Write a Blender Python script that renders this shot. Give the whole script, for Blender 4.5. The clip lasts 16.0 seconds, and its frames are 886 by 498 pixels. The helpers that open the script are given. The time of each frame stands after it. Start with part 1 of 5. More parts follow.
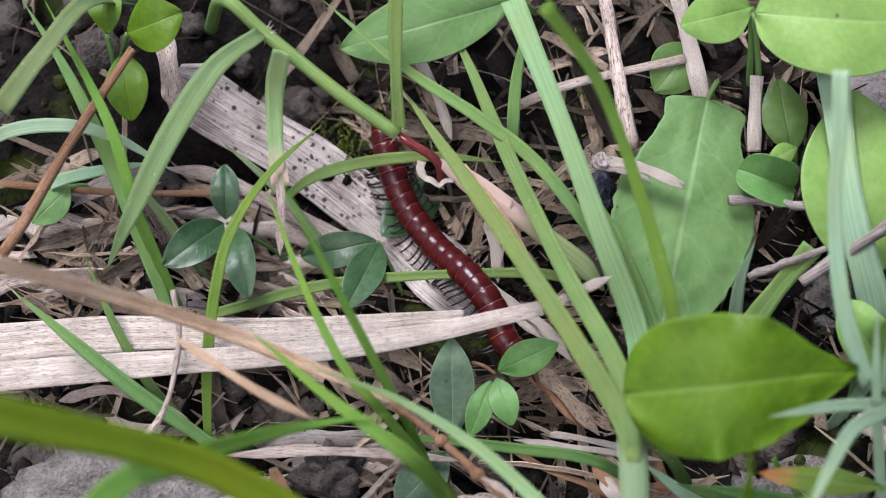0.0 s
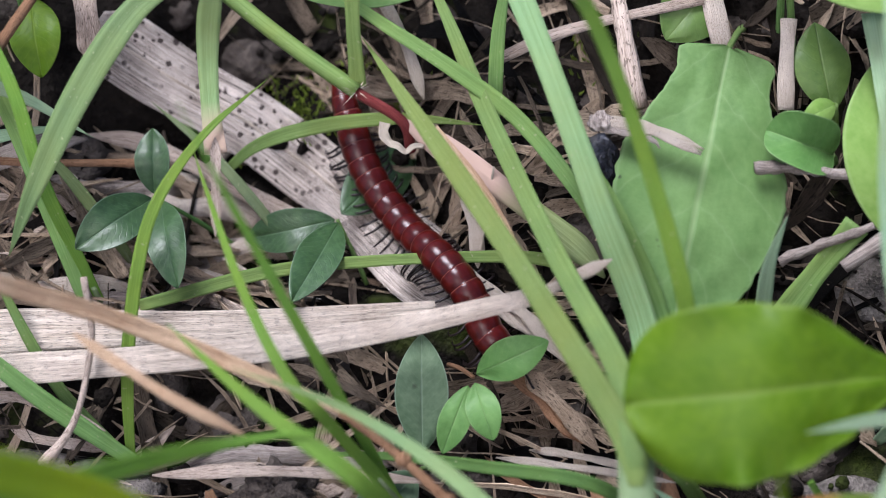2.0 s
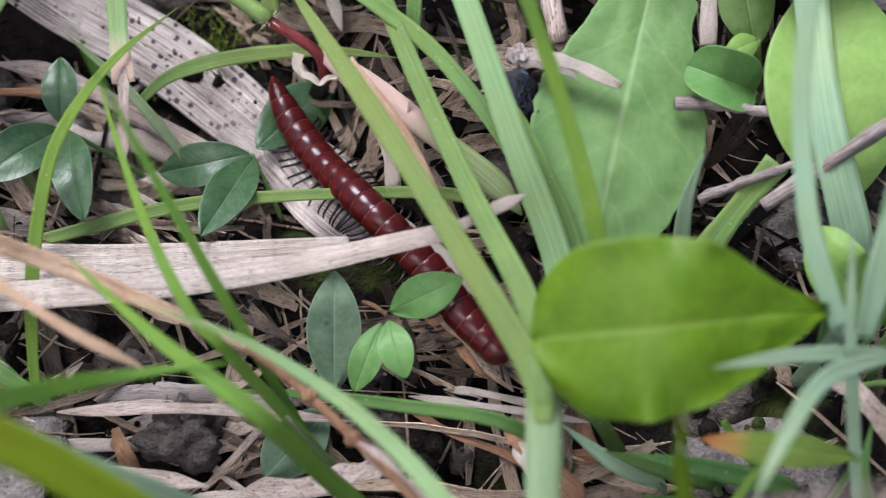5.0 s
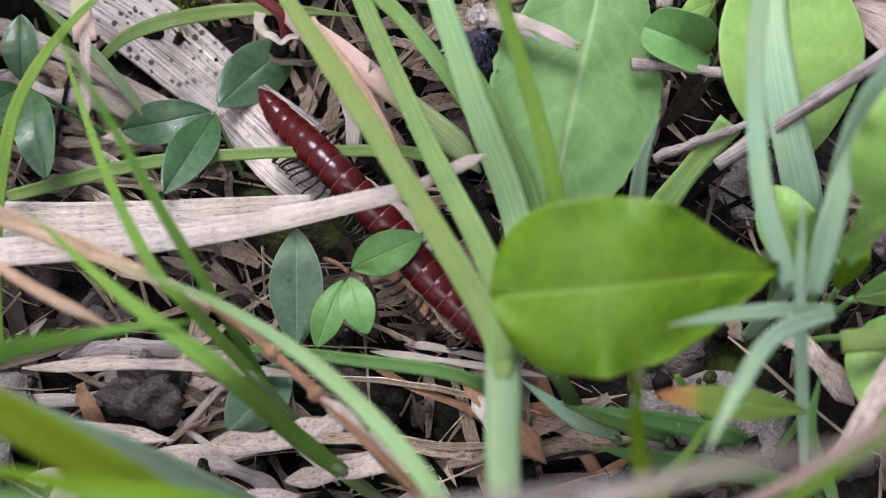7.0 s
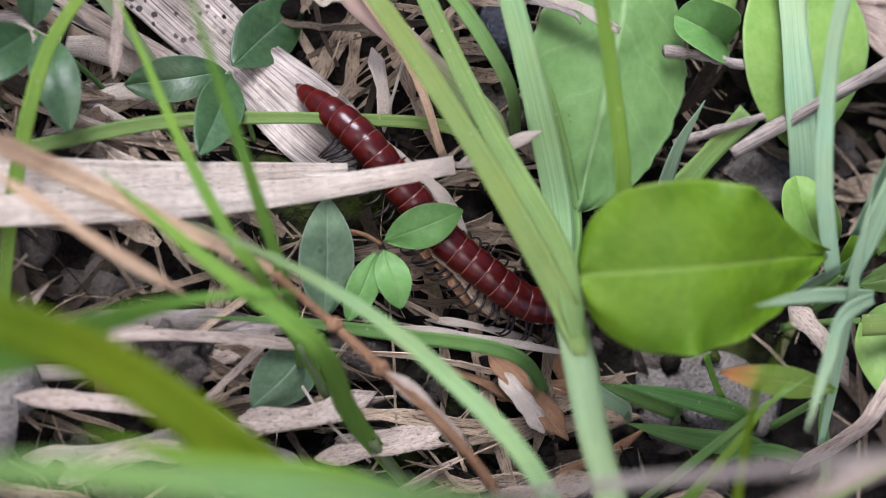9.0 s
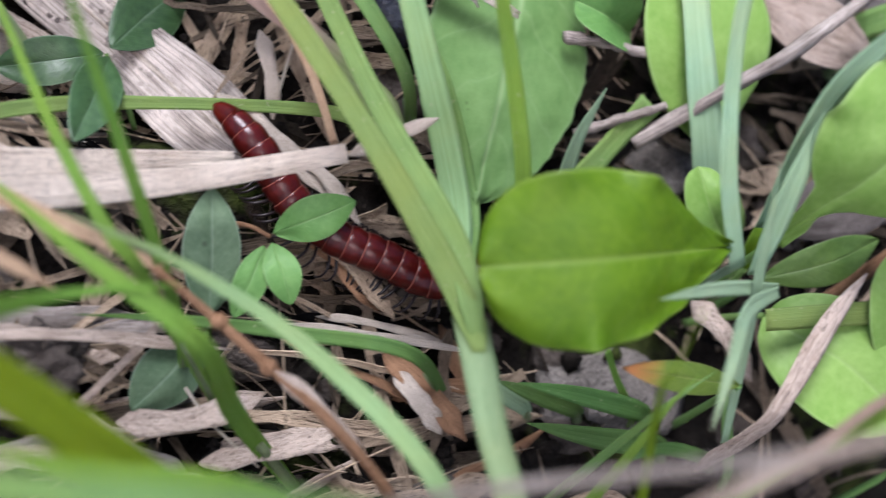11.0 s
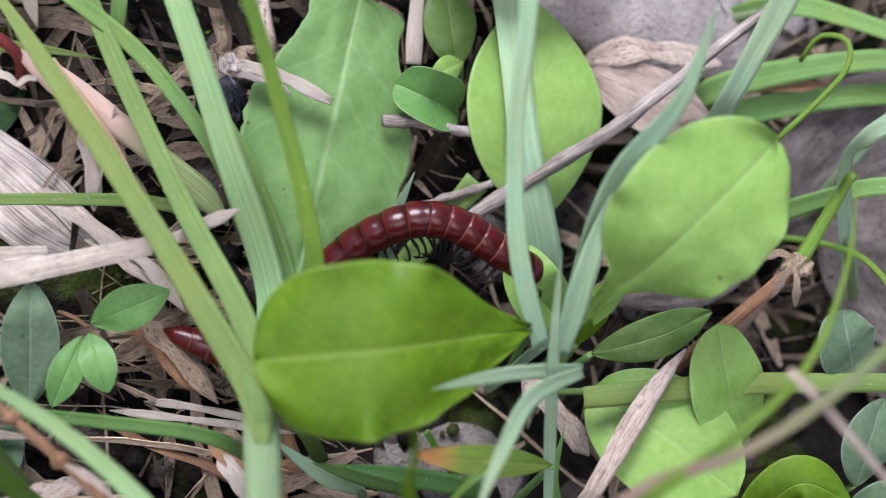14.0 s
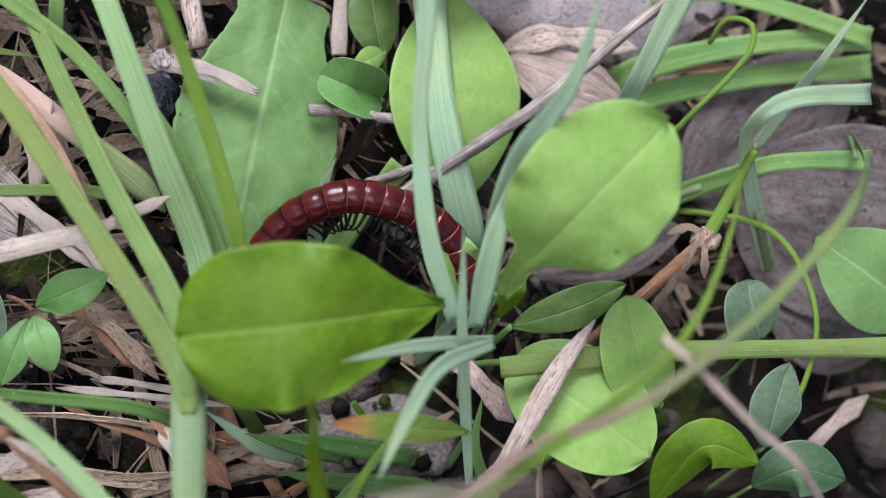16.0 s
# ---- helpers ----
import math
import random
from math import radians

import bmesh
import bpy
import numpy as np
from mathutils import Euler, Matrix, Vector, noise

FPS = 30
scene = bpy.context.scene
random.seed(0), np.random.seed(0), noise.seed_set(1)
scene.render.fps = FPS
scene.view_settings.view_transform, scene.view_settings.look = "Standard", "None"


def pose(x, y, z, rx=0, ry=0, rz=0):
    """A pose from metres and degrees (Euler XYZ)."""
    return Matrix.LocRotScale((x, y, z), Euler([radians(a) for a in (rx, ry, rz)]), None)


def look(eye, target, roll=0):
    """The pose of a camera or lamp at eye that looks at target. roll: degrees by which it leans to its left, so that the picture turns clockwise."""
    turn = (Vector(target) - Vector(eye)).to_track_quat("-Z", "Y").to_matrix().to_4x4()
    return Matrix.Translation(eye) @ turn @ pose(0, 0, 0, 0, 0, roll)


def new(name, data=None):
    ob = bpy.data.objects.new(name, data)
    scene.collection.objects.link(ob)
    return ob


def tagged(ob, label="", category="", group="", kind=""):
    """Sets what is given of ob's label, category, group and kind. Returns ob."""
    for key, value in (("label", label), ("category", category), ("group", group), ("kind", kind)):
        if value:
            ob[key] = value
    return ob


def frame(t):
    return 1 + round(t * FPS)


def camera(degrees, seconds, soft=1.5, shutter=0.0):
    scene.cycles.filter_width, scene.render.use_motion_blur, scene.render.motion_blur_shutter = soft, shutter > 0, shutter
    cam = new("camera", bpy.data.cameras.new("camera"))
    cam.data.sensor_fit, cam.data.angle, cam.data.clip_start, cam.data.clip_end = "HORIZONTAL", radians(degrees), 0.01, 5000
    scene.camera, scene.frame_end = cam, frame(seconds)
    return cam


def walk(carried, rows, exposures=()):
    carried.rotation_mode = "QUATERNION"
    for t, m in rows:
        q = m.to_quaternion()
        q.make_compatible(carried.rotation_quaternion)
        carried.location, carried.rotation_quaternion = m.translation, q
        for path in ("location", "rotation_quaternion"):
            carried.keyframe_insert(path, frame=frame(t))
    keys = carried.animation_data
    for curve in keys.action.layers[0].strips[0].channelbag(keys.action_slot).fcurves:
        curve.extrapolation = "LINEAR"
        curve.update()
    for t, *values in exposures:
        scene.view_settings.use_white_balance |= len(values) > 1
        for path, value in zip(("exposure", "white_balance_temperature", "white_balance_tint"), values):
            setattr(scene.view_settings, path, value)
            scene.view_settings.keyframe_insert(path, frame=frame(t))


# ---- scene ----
MM = 0.001
cam = camera(36.0, 16.0, soft=1.0, shutter=0.5)
cam.data.dof.use_dof = True
clover = new("clover")
clover.matrix_basis = pose(-9 * MM, -7 * MM, -13 * MM)
cam.data.dof.focus_object = clover
cam.data.dof.aperture_fstop = 9.0
PATH = [
    (0, -16.15, -97.38, 236.14, 25.452, 0.542, 0.223),
    (0.5, -15.66, -99.08, 233.17, 25.756, 0.568, 0.237),
    (1, -14.88, -98.01, 233.89, 25.129, 0.279, 0.038),
    (1.5, -7.81, -85.13, 201.33, 25.737, 1.539, 0.655),
    (2, -7.12, -81.88, 195.19, 25.525, 1.632, 0.620),
    (2.5, -6.79, -81.72, 195.77, 25.641, 1.560, 0.543),
    (3, -4.47, -77.07, 185.23, 25.276, 1.694, 0.920),
    (3.5, -4.87, -78.79, 186.74, 24.931, 1.246, 1.207),
    (4, -3.26, -81.43, 186.29, 24.885, 1.058, 1.032),
    (4.5, -2.95, -81.70, 188.92, 24.000, 0.456, 0.898),
    (5, 0.78, -83.64, 189.26, 23.921, 0.076, 0.533),
    (5.2, -0.76, -81.46, 190.51, 23.163, -0.614, 0.126),
    (7.3, -0.45, -84.49, 193.35, 21.653, -1.765, -0.226),
    (7.5, -6.05, -88.78, 190.96, 22.942, -2.074, 0.798),
    (8, -20.03, -88.20, 186.69, 23.009, -5.814, -0.474),
    (8.2, -30.71, -83.51, 188.65, 21.526, -8.584, -2.192),
    (10.3, -63.15, -80.59, 170.33, 21.451, -18.034, -4.010),
    (10.5, -62.69, -80.06, 170.53, 21.497, -18.551, -4.306),
    (11, -52.56, -79.66, 173.88, 21.942, -19.343, -5.231),
    (11.5, -46.89, -81.68, 176.06, 22.071, -19.669, -5.697),
    (12, -43.63, -81.81, 179.70, 21.816, -18.246, -5.312),
    (12.5, -38.49, -81.17, 180.95, 21.884, -18.003, -5.239),
    (13, -32.54, -77.19, 183.25, 22.196, -17.749, -5.351),
    (13.5, -21.62, -75.06, 185.77, 22.451, -17.489, -5.400),
    (14, -13.66, -75.82, 192.18, 22.844, -15.110, -4.973),
    (14.5, -11.12, -78.85, 203.66, 22.581, -13.395, -5.102),
    (15, -3.99, -79.32, 207.06, 22.511, -13.406, -5.390),
    (15.5, -2.32, -80.54, 207.55, 22.358, -13.490, -5.418),
    (16, -0.89, -81.82, 207.17, 22.187, -13.638, -5.637),
]
walk(cam, [(t, pose(x * MM, y * MM, z * MM, rx, ry, rz)) for t, x, y, z, rx, ry, rz in PATH], [(0, 1.2, 5850, 18), (5, 1.29, 5850, 18), (8, 1.34, 5850, 18), (11, 1.35, 5850, 18), (15, 1.36, 5850, 18), (16, 1.26, 5850, 18)])

# ---- light: bright overcast sky ----
world = bpy.data.worlds.new("sky")
scene.world = world
world.use_nodes = True
wn = world.node_tree
sky = wn.nodes.new("ShaderNodeTexSky")
sky.sky_type = "NISHITA"
sky.sun_disc = False
sky.sun_elevation = radians(58)
sky.sun_rotation = radians(200)
sky.dust_density = 4.0
sky.air_density = 1.0
wn.links.new(sky.outputs[0], wn.nodes["Background"].inputs[0])
wn.nodes["Background"].inputs[1].default_value = 0.083
sun_data = bpy.data.lights.new("sun", "SUN")
sun_data.energy = 3.3
sun_data.angle = radians(30)
sun_data.color = (1.0, 0.97, 0.93)
sun = new("sun", sun_data)
sun.matrix_world = look((-0.3, 0.45, 0.9), (0, 0, 0))


# ---- materials ----
def nodes_of(name):
    m = bpy.data.materials.new(name)
    m.use_nodes = True
    return m, m.node_tree.nodes, m.node_tree.links, m.node_tree.nodes["Principled BSDF"]


def ramp(n, stops):
    r = n.new("ShaderNodeValToRGB")
    while len(r.color_ramp.elements) < len(stops):
        r.color_ramp.elements.new(0.5)
    for e, (p, c) in zip(r.color_ramp.elements, stops):
        e.position, e.color = p, (*c, 1)
    return r


def noise_node(n, l, coords, scale, detail=4.0, rough=0.6, out="Object", stretch=None):
    t = n.new("ShaderNodeTexNoise")
    t.inputs["Scale"].default_value, t.inputs["Detail"].default_value, t.inputs["Roughness"].default_value = scale, detail, rough
    if stretch:
        mp = n.new("ShaderNodeMapping")
        mp.inputs["Scale"].default_value = stretch
        l.new(coords.outputs[out], mp.inputs[0])
        l.new(mp.outputs[0], t.inputs["Vector"])
    else:
        l.new(coords.outputs[out], t.inputs["Vector"])
    return t


def mix_rgb(n, l, fac, a, b, blend="MIX"):
    m = n.new("ShaderNodeMix")
    m.data_type, m.blend_type = "RGBA", blend
    for sock, v in ((m.inputs[0], fac), (m.inputs[6], a), (m.inputs[7], b)):
        if isinstance(v, (int, float)):
            sock.default_value = v
        elif isinstance(v, tuple):
            sock.default_value = (*v, 1)
        else:
            l.new(v, sock)
    return m.outputs[2]


def math_node(n, l, op, a, b=0.0, c=None):
    m = n.new("ShaderNodeMath")
    m.operation = op
    for sock, v in zip(m.inputs, (a, b, c)):
        if v is None:
            continue
        if isinstance(v, (int, float)):
            sock.default_value = v
        else:
            l.new(v, sock)
    return m.outputs[0]


def bump(n, l, height, bsdf, dist, strength=0.6):
    b = n.new("ShaderNodeBump")
    b.inputs["Strength"].default_value, b.inputs["Distance"].default_value = strength, dist
    l.new(height, b.inputs["Height"])
    l.new(b.outputs[0], bsdf.inputs["Normal"])


def translucent(m, n, l, bsdf, colour, amount):
    tr = n.new("ShaderNodeBsdfTranslucent")
    l.new(colour, tr.inputs[0])
    ms = n.new("ShaderNodeMixShader")
    ms.inputs[0].default_value = amount
    l.new(bsdf.outputs[0], ms.inputs[1])
    l.new(tr.outputs[0], ms.inputs[2])
    l.new(ms.outputs[0], n["Material Output"].inputs[0])


def toned(c):
    return c[0] * 1.07, c[1], c[2] * 1.3 + 0.002


def grass_mat(name, dark, light, tip=None, rough=0.5, glow=0.25, tip_at=0.8, ribbed=0.4):
    """Parallel-veined blade: fine uneven ribs along the length, uneven green."""
    dark, light = toned(dark), toned(light)
    m, n, l, b = nodes_of(name)
    tc = n.new("ShaderNodeTexCoord")
    info = n.new("ShaderNodeObjectInfo")
    sep = n.new("ShaderNodeSeparateXYZ")
    l.new(tc.outputs["UV"], sep.inputs[0])
    rib_noise = noise_node(n, l, tc, 1.0, 4, 0.65, out="UV", stretch=(21, 0.9, 1))
    rk = n.new("ShaderNodeMapRange")
    rk.inputs[1].default_value, rk.inputs[2].default_value = 0.38, 0.64
    l.new(rib_noise.outputs[0], rk.inputs[0])
    ribs = rk.outputs[0]
    fine = noise_node(n, l, tc, 9.0, 3, out="UV", stretch=(14, 1.2, 1))
    blot = noise_node(n, l, tc, 160.0, 4)
    r = ramp(n, [(0.3, dark), (0.7, light)])
    l.new(math_node(n, l, "ADD", math_node(n, l, "MULTIPLY", fine.outputs[0], 0.55), math_node(n, l, "MULTIPLY", blot.outputs[0], 0.45)), r.inputs[0])
    col = mix_rgb(n, l, math_node(n, l, "MULTIPLY", ribs, ribbed), r.outputs[0], tuple(min(1, c * 1.45 + 0.03) for c in light))
    mid = math_node(n, l, "SMOOTH_MIN", 1.0, math_node(n, l, "MULTIPLY", math_node(n, l, "ABSOLUTE", math_node(n, l, "SUBTRACT", sep.outputs[0], 0.5)), 18.0), 0.2)
    col = mix_rgb(n, l, math_node(n, l, "MULTIPLY", math_node(n, l, "SUBTRACT", 1.0, mid), 0.08), col, tuple(min(1, c * 1.5 + 0.05) for c in light))
    patch = noise_node(n, l, tc, 55.0, 3)
    pk = n.new("ShaderNodeMapRange")
    pk.inputs[1].default_value, pk.inputs[2].default_value, pk.inputs[3].default_value, pk.inputs[4].default_value = 0.4, 0.75, 0.0, 0.55
    l.new(patch.outputs[0], pk.inputs[0])
    col = mix_rgb(n, l, pk.outputs[0], col, (light[0] * 1.25, light[1] * 1.0, light[2] * 0.7))
    speck = n.new("ShaderNodeMapRange")
    speck.inputs[1].default_value, speck.inputs[2].default_value, speck.inputs[3].default_value, speck.inputs[4].default_value = 0.70, 0.76, 0.0, 0.5
    l.new(noise_node(n, l, tc, 1500.0, 1).outputs[0], speck.inputs[0])
    col = mix_rgb(n, l, speck.outputs[0], col, (0.35, 0.36, 0.22))
    hue = n.new("ShaderNodeHueSaturation")
    l.new(math_node(n, l, "MULTIPLY_ADD", info.outputs["Random"], 0.03, 0.485), hue.inputs["Hue"])
    l.new(math_node(n, l, "MULTIPLY_ADD", info.outputs["Random"], 0.3, 0.85), hue.inputs["Value"])
    l.new(col, hue.inputs["Color"])
    col = hue.outputs[0]
    if tip:
        k = n.new("ShaderNodeMapRange")
        k.inputs[1].default_value, k.inputs[2].default_value = tip_at, min(1.0, tip_at + 0.2)
        l.new(sep.outputs[1], k.inputs[0])
        col = mix_rgb(n, l, k.outputs[0], col, tip)
    l.new(col, b.inputs["Base Color"])
    b.inputs["Roughness"].default_value = rough
    b.inputs["Specular IOR Level"].default_value = 0.16
    bump(n, l, math_node(n, l, "ADD", math_node(n, l, "MULTIPLY", ribs, 0.8), fine.outputs[0]), b, 0.00012, 0.6)
    translucent(m, n, l, b, col, glow)
    return m


def leaf_mat(name, dark, light, vein, rough=0.42, glow=0.28, veins=7.0, vein_amount=0.4, tip=None, specks=0.0, rim=0.25, spec=0.3, grain=0.3, tip_at=(0.62, 0.95)):
    """Broad leaf: pale midrib, side veins that run out at a slant, soft blotches and specks."""
    dark, light, vein = toned(dark), toned(light), toned(vein)
    m, n, l, b = nodes_of(name)
    tc = n.new("ShaderNodeTexCoord")
    sep = n.new("ShaderNodeSeparateXYZ")
    l.new(tc.outputs["UV"], sep.inputs[0])
    across = math_node(n, l, "ABSOLUTE", math_node(n, l, "SUBTRACT", sep.outputs[0], 0.5))
    wob = noise_node(n, l, tc, 4.0, 2, out="UV")
    slant = math_node(n, l, "SUBTRACT", sep.outputs[1], math_node(n, l, "MULTIPLY", across, 0.45))
    slant = math_node(n, l, "ADD", slant, math_node(n, l, "MULTIPLY", wob.outputs[0], 0.10))
    wave = math_node(n, l, "ABSOLUTE", math_node(n, l, "SINE", math_node(n, l, "MULTIPLY", slant, veins * math.pi)))
    side = math_node(n, l, "POWER", math_node(n, l, "SUBTRACT", 1.0, wave), 9.0)
    mid = math_node(n, l, "POWER", math_node(n, l, "MAXIMUM", math_node(n, l, "SUBTRACT", 1.0, math_node(n, l, "MULTIPLY", across, 38.0)), 0.0), 0.8)
    blot = noise_node(n, l, tc, 110.0, 5)
    fine = noise_node(n, l, tc, 900.0, 3)
    r = ramp(n, [(0.3, dark), (0.72, light)])
    l.new(math_node(n, l, "ADD", math_node(n, l, "MULTIPLY", blot.outputs[0], 1.0 - grain), math_node(n, l, "MULTIPLY", fine.outputs[0], grain)), r.inputs[0])
    net = math_node(n, l, "MAXIMUM", math_node(n, l, "MULTIPLY", side, 0.3), mid)
    col = mix_rgb(n, l, math_node(n, l, "MULTIPLY", net, vein_amount), r.outputs[0], vein)
    ek = n.new("ShaderNodeMapRange")
    ek.inputs[1].default_value, ek.inputs[2].default_value, ek.inputs[4].default_value = 0.47, 0.49, rim
    l.new(across, ek.inputs[0])
    col = mix_rgb(n, l, ek.outputs[0], col, vein)
    if tip:
        k = n.new("ShaderNodeMapRange")
        k.inputs[1].default_value, k.inputs[2].default_value = tip_at
        l.new(math_node(n, l, "ADD", sep.outputs[1], math_node(n, l, "MULTIPLY", wob.outputs[0], 0.1)), k.inputs[0])
        col = mix_rgb(n, l, k.outputs[0], col, tip)
    if specks:
        v = n.new("ShaderNodeTexVoronoi")
        v.inputs["Scale"].default_value = 160.0
        l.new(tc.outputs["Object"], v.inputs["Vector"])
        k = n.new("ShaderNodeMapRange")
        k.inputs[1].default_value, k.inputs[2].default_value, k.inputs[3].default_value, k.inputs[4].default_value = 0.05, 0.09, specks, 0.0
        l.new(v.outputs["Distance"], k.inputs[0])
        pick = math_node(n, l, "GREATER_THAN", noise_node(n, l, tc, 70.0, 1).outputs[0], 0.56)
        col = mix_rgb(n, l, math_node(n, l, "MULTIPLY", k.outputs[0], pick), col, (0.02, 0.02, 0.012))
    l.new(col, b.inputs["Base Color"])
    b.inputs["Roughness"].default_value = rough
    b.inputs["Specular IOR Level"].default_value = spec
    bump(n, l, math_node(n, l, "ADD", math_node(n, l, "MULTIPLY", net, -0.7), math_node(n, l, "MULTIPLY", fine.outputs[0], 0.8)), b, 0.0002, 0.6)
    translucent(m, n, l, b, col, glow)
    return m


def dry_mat(name, dark, light, spots=0.0, rough=0.75, fibre=5.0, spot_scale=380.0, spread=1.0, dashes=0.5, dash=(30, 60), spot_to=None):
    """Dead, fibrous blade: grain along the length, stains, and where wanted black fungus dots."""
    m, n, l, b = nodes_of(name)
    tc = n.new("ShaderNodeTexCoord")
    grain = noise_node(n, l, tc, 5.0, 6, 0.7, out="UV", stretch=(fibre, 1.0, 1))
    stain = noise_node(n, l, tc, 130.0, 5)
    r = ramp(n, [(0.40, dark), (0.58, light)])
    hair = noise_node(n, l, tc, 9.0, 4, 0.7, out="UV", stretch=(fibre * 2.4, 0.8, 1))
    l.new(math_node(n, l, "ADD", math_node(n, l, "MULTIPLY", grain.outputs[0], 0.55), math_node(n, l, "ADD", math_node(n, l, "MULTIPLY", stain.outputs[0], 0.25), math_node(n, l, "MULTIPLY", hair.outputs[0], 0.2))), r.inputs[0])
    crack = n.new("ShaderNodeMapRange")
    crack.inputs[1].default_value, crack.inputs[2].default_value, crack.inputs[3].default_value, crack.inputs[4].default_value = 0.27, 0.36, 0.75, 0.0
    l.new(hair.outputs[0], crack.inputs[0])
    col = mix_rgb(n, l, crack.outputs[0], r.outputs[0], tuple(c * 0.25 for c in dark))
    fleck = noise_node(n, l, tc, 1.0, 2, 0.6, out="UV", stretch=(dash[0], dash[1], 1))
    fk = n.new("ShaderNodeMapRange")
    fk.inputs[1].default_value, fk.inputs[2].default_value, fk.inputs[4].default_value = 0.56, 0.63, dashes
    l.new(fleck.outputs[0], fk.inputs[0])
    col = mix_rgb(n, l, fk.outputs[0], col, tuple(c * 0.3 for c in dark))
    info = n.new("ShaderNodeNewGeometry")
    hue = n.new("ShaderNodeHueSaturation")
    l.new(math_node(n, l, "MULTIPLY_ADD", math_node(n, l, "POWER", info.outputs["Random Per Island"], spread), 0.8, 0.9 - 0.4 * spread), hue.inputs["Value"])
    l.new(col, hue.inputs["Color"])
    col = hue.outputs[0]
    if spots:
        v = n.new("ShaderNodeTexVoronoi")
        v.inputs["Scale"].default_value = spot_scale
        l.new(tc.outputs["Object"], v.inputs["Vector"])
        pick = n.new("ShaderNodeSeparateColor")
        l.new(v.outputs["Color"], pick.inputs[0])
        edge = math_node(n, l, "MULTIPLY", math_node(n, l, "SUBTRACT", pick.outputs[0], 0.3), spots)
        gap = math_node(n, l, "SUBTRACT", edge, v.outputs["Distance"])
        soft = n.new("ShaderNodeMapRange")
        soft.inputs[1].default_value, soft.inputs[2].default_value = -0.02, 0.05
        l.new(math_node(n, l, "ADD", gap, math_node(n, l, "MULTIPLY", math_node(n, l, "SUBTRACT", stain.outputs[0], 0.5), 0.12)), soft.inputs[0])
        area = n.new("ShaderNodeMapRange")
        area.inputs[1].default_value, area.inputs[2].default_value = 0.36, 0.46
        l.new(noise_node(n, l, tc, 75.0, 2).outputs[0], area.inputs[0])
        dot = math_node(n, l, "MULTIPLY", soft.outputs[0], area.outputs[0])
        if spot_to:
            run, fewer = n.new("ShaderNodeSeparateXYZ"), n.new("ShaderNodeMapRange")
            l.new(tc.outputs["UV"], run.inputs[0])
            fewer.inputs[1].default_value, fewer.inputs[2].default_value, fewer.inputs[3].default_value, fewer.inputs[4].default_value = spot_to, spot_to + 0.3, 1.0, 0.15
            l.new(run.outputs[1], fewer.inputs[0])
            dot = math_node(n, l, "MULTIPLY", dot, fewer.outputs[0])
        col = mix_rgb(n, l, math_node(n, l, "MULTIPLY", dot, 0.9), col, (0.03, 0.02, 0.018))
    l.new(col, b.inputs["Base Color"])
    b.inputs["Roughness"].default_value = rough
    b.inputs["Specular IOR Level"].default_value = 0.1
    bump(n, l, math_node(n, l, "ADD", grain.outputs[0], math_node(n, l, "MULTIPLY", hair.outputs[0], 0.7)), b, 0.0005, 0.9)
    return m


def soil_mat():
    m, n, l, b = nodes_of("soil")
    tc = n.new("ShaderNodeTexCoord")
    big, mid, fine = noise_node(n, l, tc, 45.0, 4), noise_node(n, l, tc, 260.0, 5), noise_node(n, l, tc, 1300.0, 3)
    # dark earth, taken near black to put the litter gaps' deep shade into it
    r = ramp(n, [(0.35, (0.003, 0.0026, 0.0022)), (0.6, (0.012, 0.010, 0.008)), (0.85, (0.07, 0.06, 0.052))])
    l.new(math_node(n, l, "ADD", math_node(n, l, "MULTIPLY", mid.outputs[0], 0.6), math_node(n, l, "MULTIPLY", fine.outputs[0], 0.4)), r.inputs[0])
    k = ramp(n, [(0.56, (0, 0, 0)), (0.68, (1, 1, 1))])
    l.new(big.outputs[0], k.inputs[0])
    moss = mix_rgb(n, l, math_node(n, l, "MULTIPLY", k.outputs[0], math_node(n, l, "MULTIPLY", mid.outputs[0], 0.8)), r.outputs[0], (0.06, 0.09, 0.012))
    l.new(moss, b.inputs["Base Color"])
    b.inputs["Roughness"].default_value = 0.9
    b.inputs["Specular IOR Level"].default_value = 0.06
    bump(n, l, math_node(n, l, "ADD", mid.outputs[0], math_node(n, l, "MULTIPLY", fine.outputs[0], 0.4)), b, 0.0025, 0.9)
    return m


def stone_mat(name, dark, light, rough=0.8):
    m, n, l, b = nodes_of(name)
    tc = n.new("ShaderNodeTexCoord")
    a, c, sp = noise_node(n, l, tc, 180.0, 6), noise_node(n, l, tc, 1400.0, 3), noise_node(n, l, tc, 1500.0, 2)
    r = ramp(n, [(0.3, dark), (0.7, light)])
    l.new(math_node(n, l, "ADD", math_node(n, l, "MULTIPLY", a.outputs[0], 0.6), math_node(n, l, "MULTIPLY", c.outputs[0], 0.4)), r.inputs[0])
    k = ramp(n, [(0.60, (0, 0, 0)), (0.66, (1, 1, 1))])
    l.new(sp.outputs[0], k.inputs[0])
    l.new(mix_rgb(n, l, math_node(n, l, "MULTIPLY", k.outputs[0], 0.5), r.outputs[0], (0.03, 0.025, 0.02)), b.inputs["Base Color"])
    b.inputs["Roughness"].default_value = rough
    b.inputs["Specular IOR Level"].default_value = 0.5 if rough < 0.5 else 0.1
    bump(n, l, math_node(n, l, "ADD", a.outputs[0], math_node(n, l, "MULTIPLY", c.outputs[0], 0.4)), b, 0.002, 0.9)
    return m


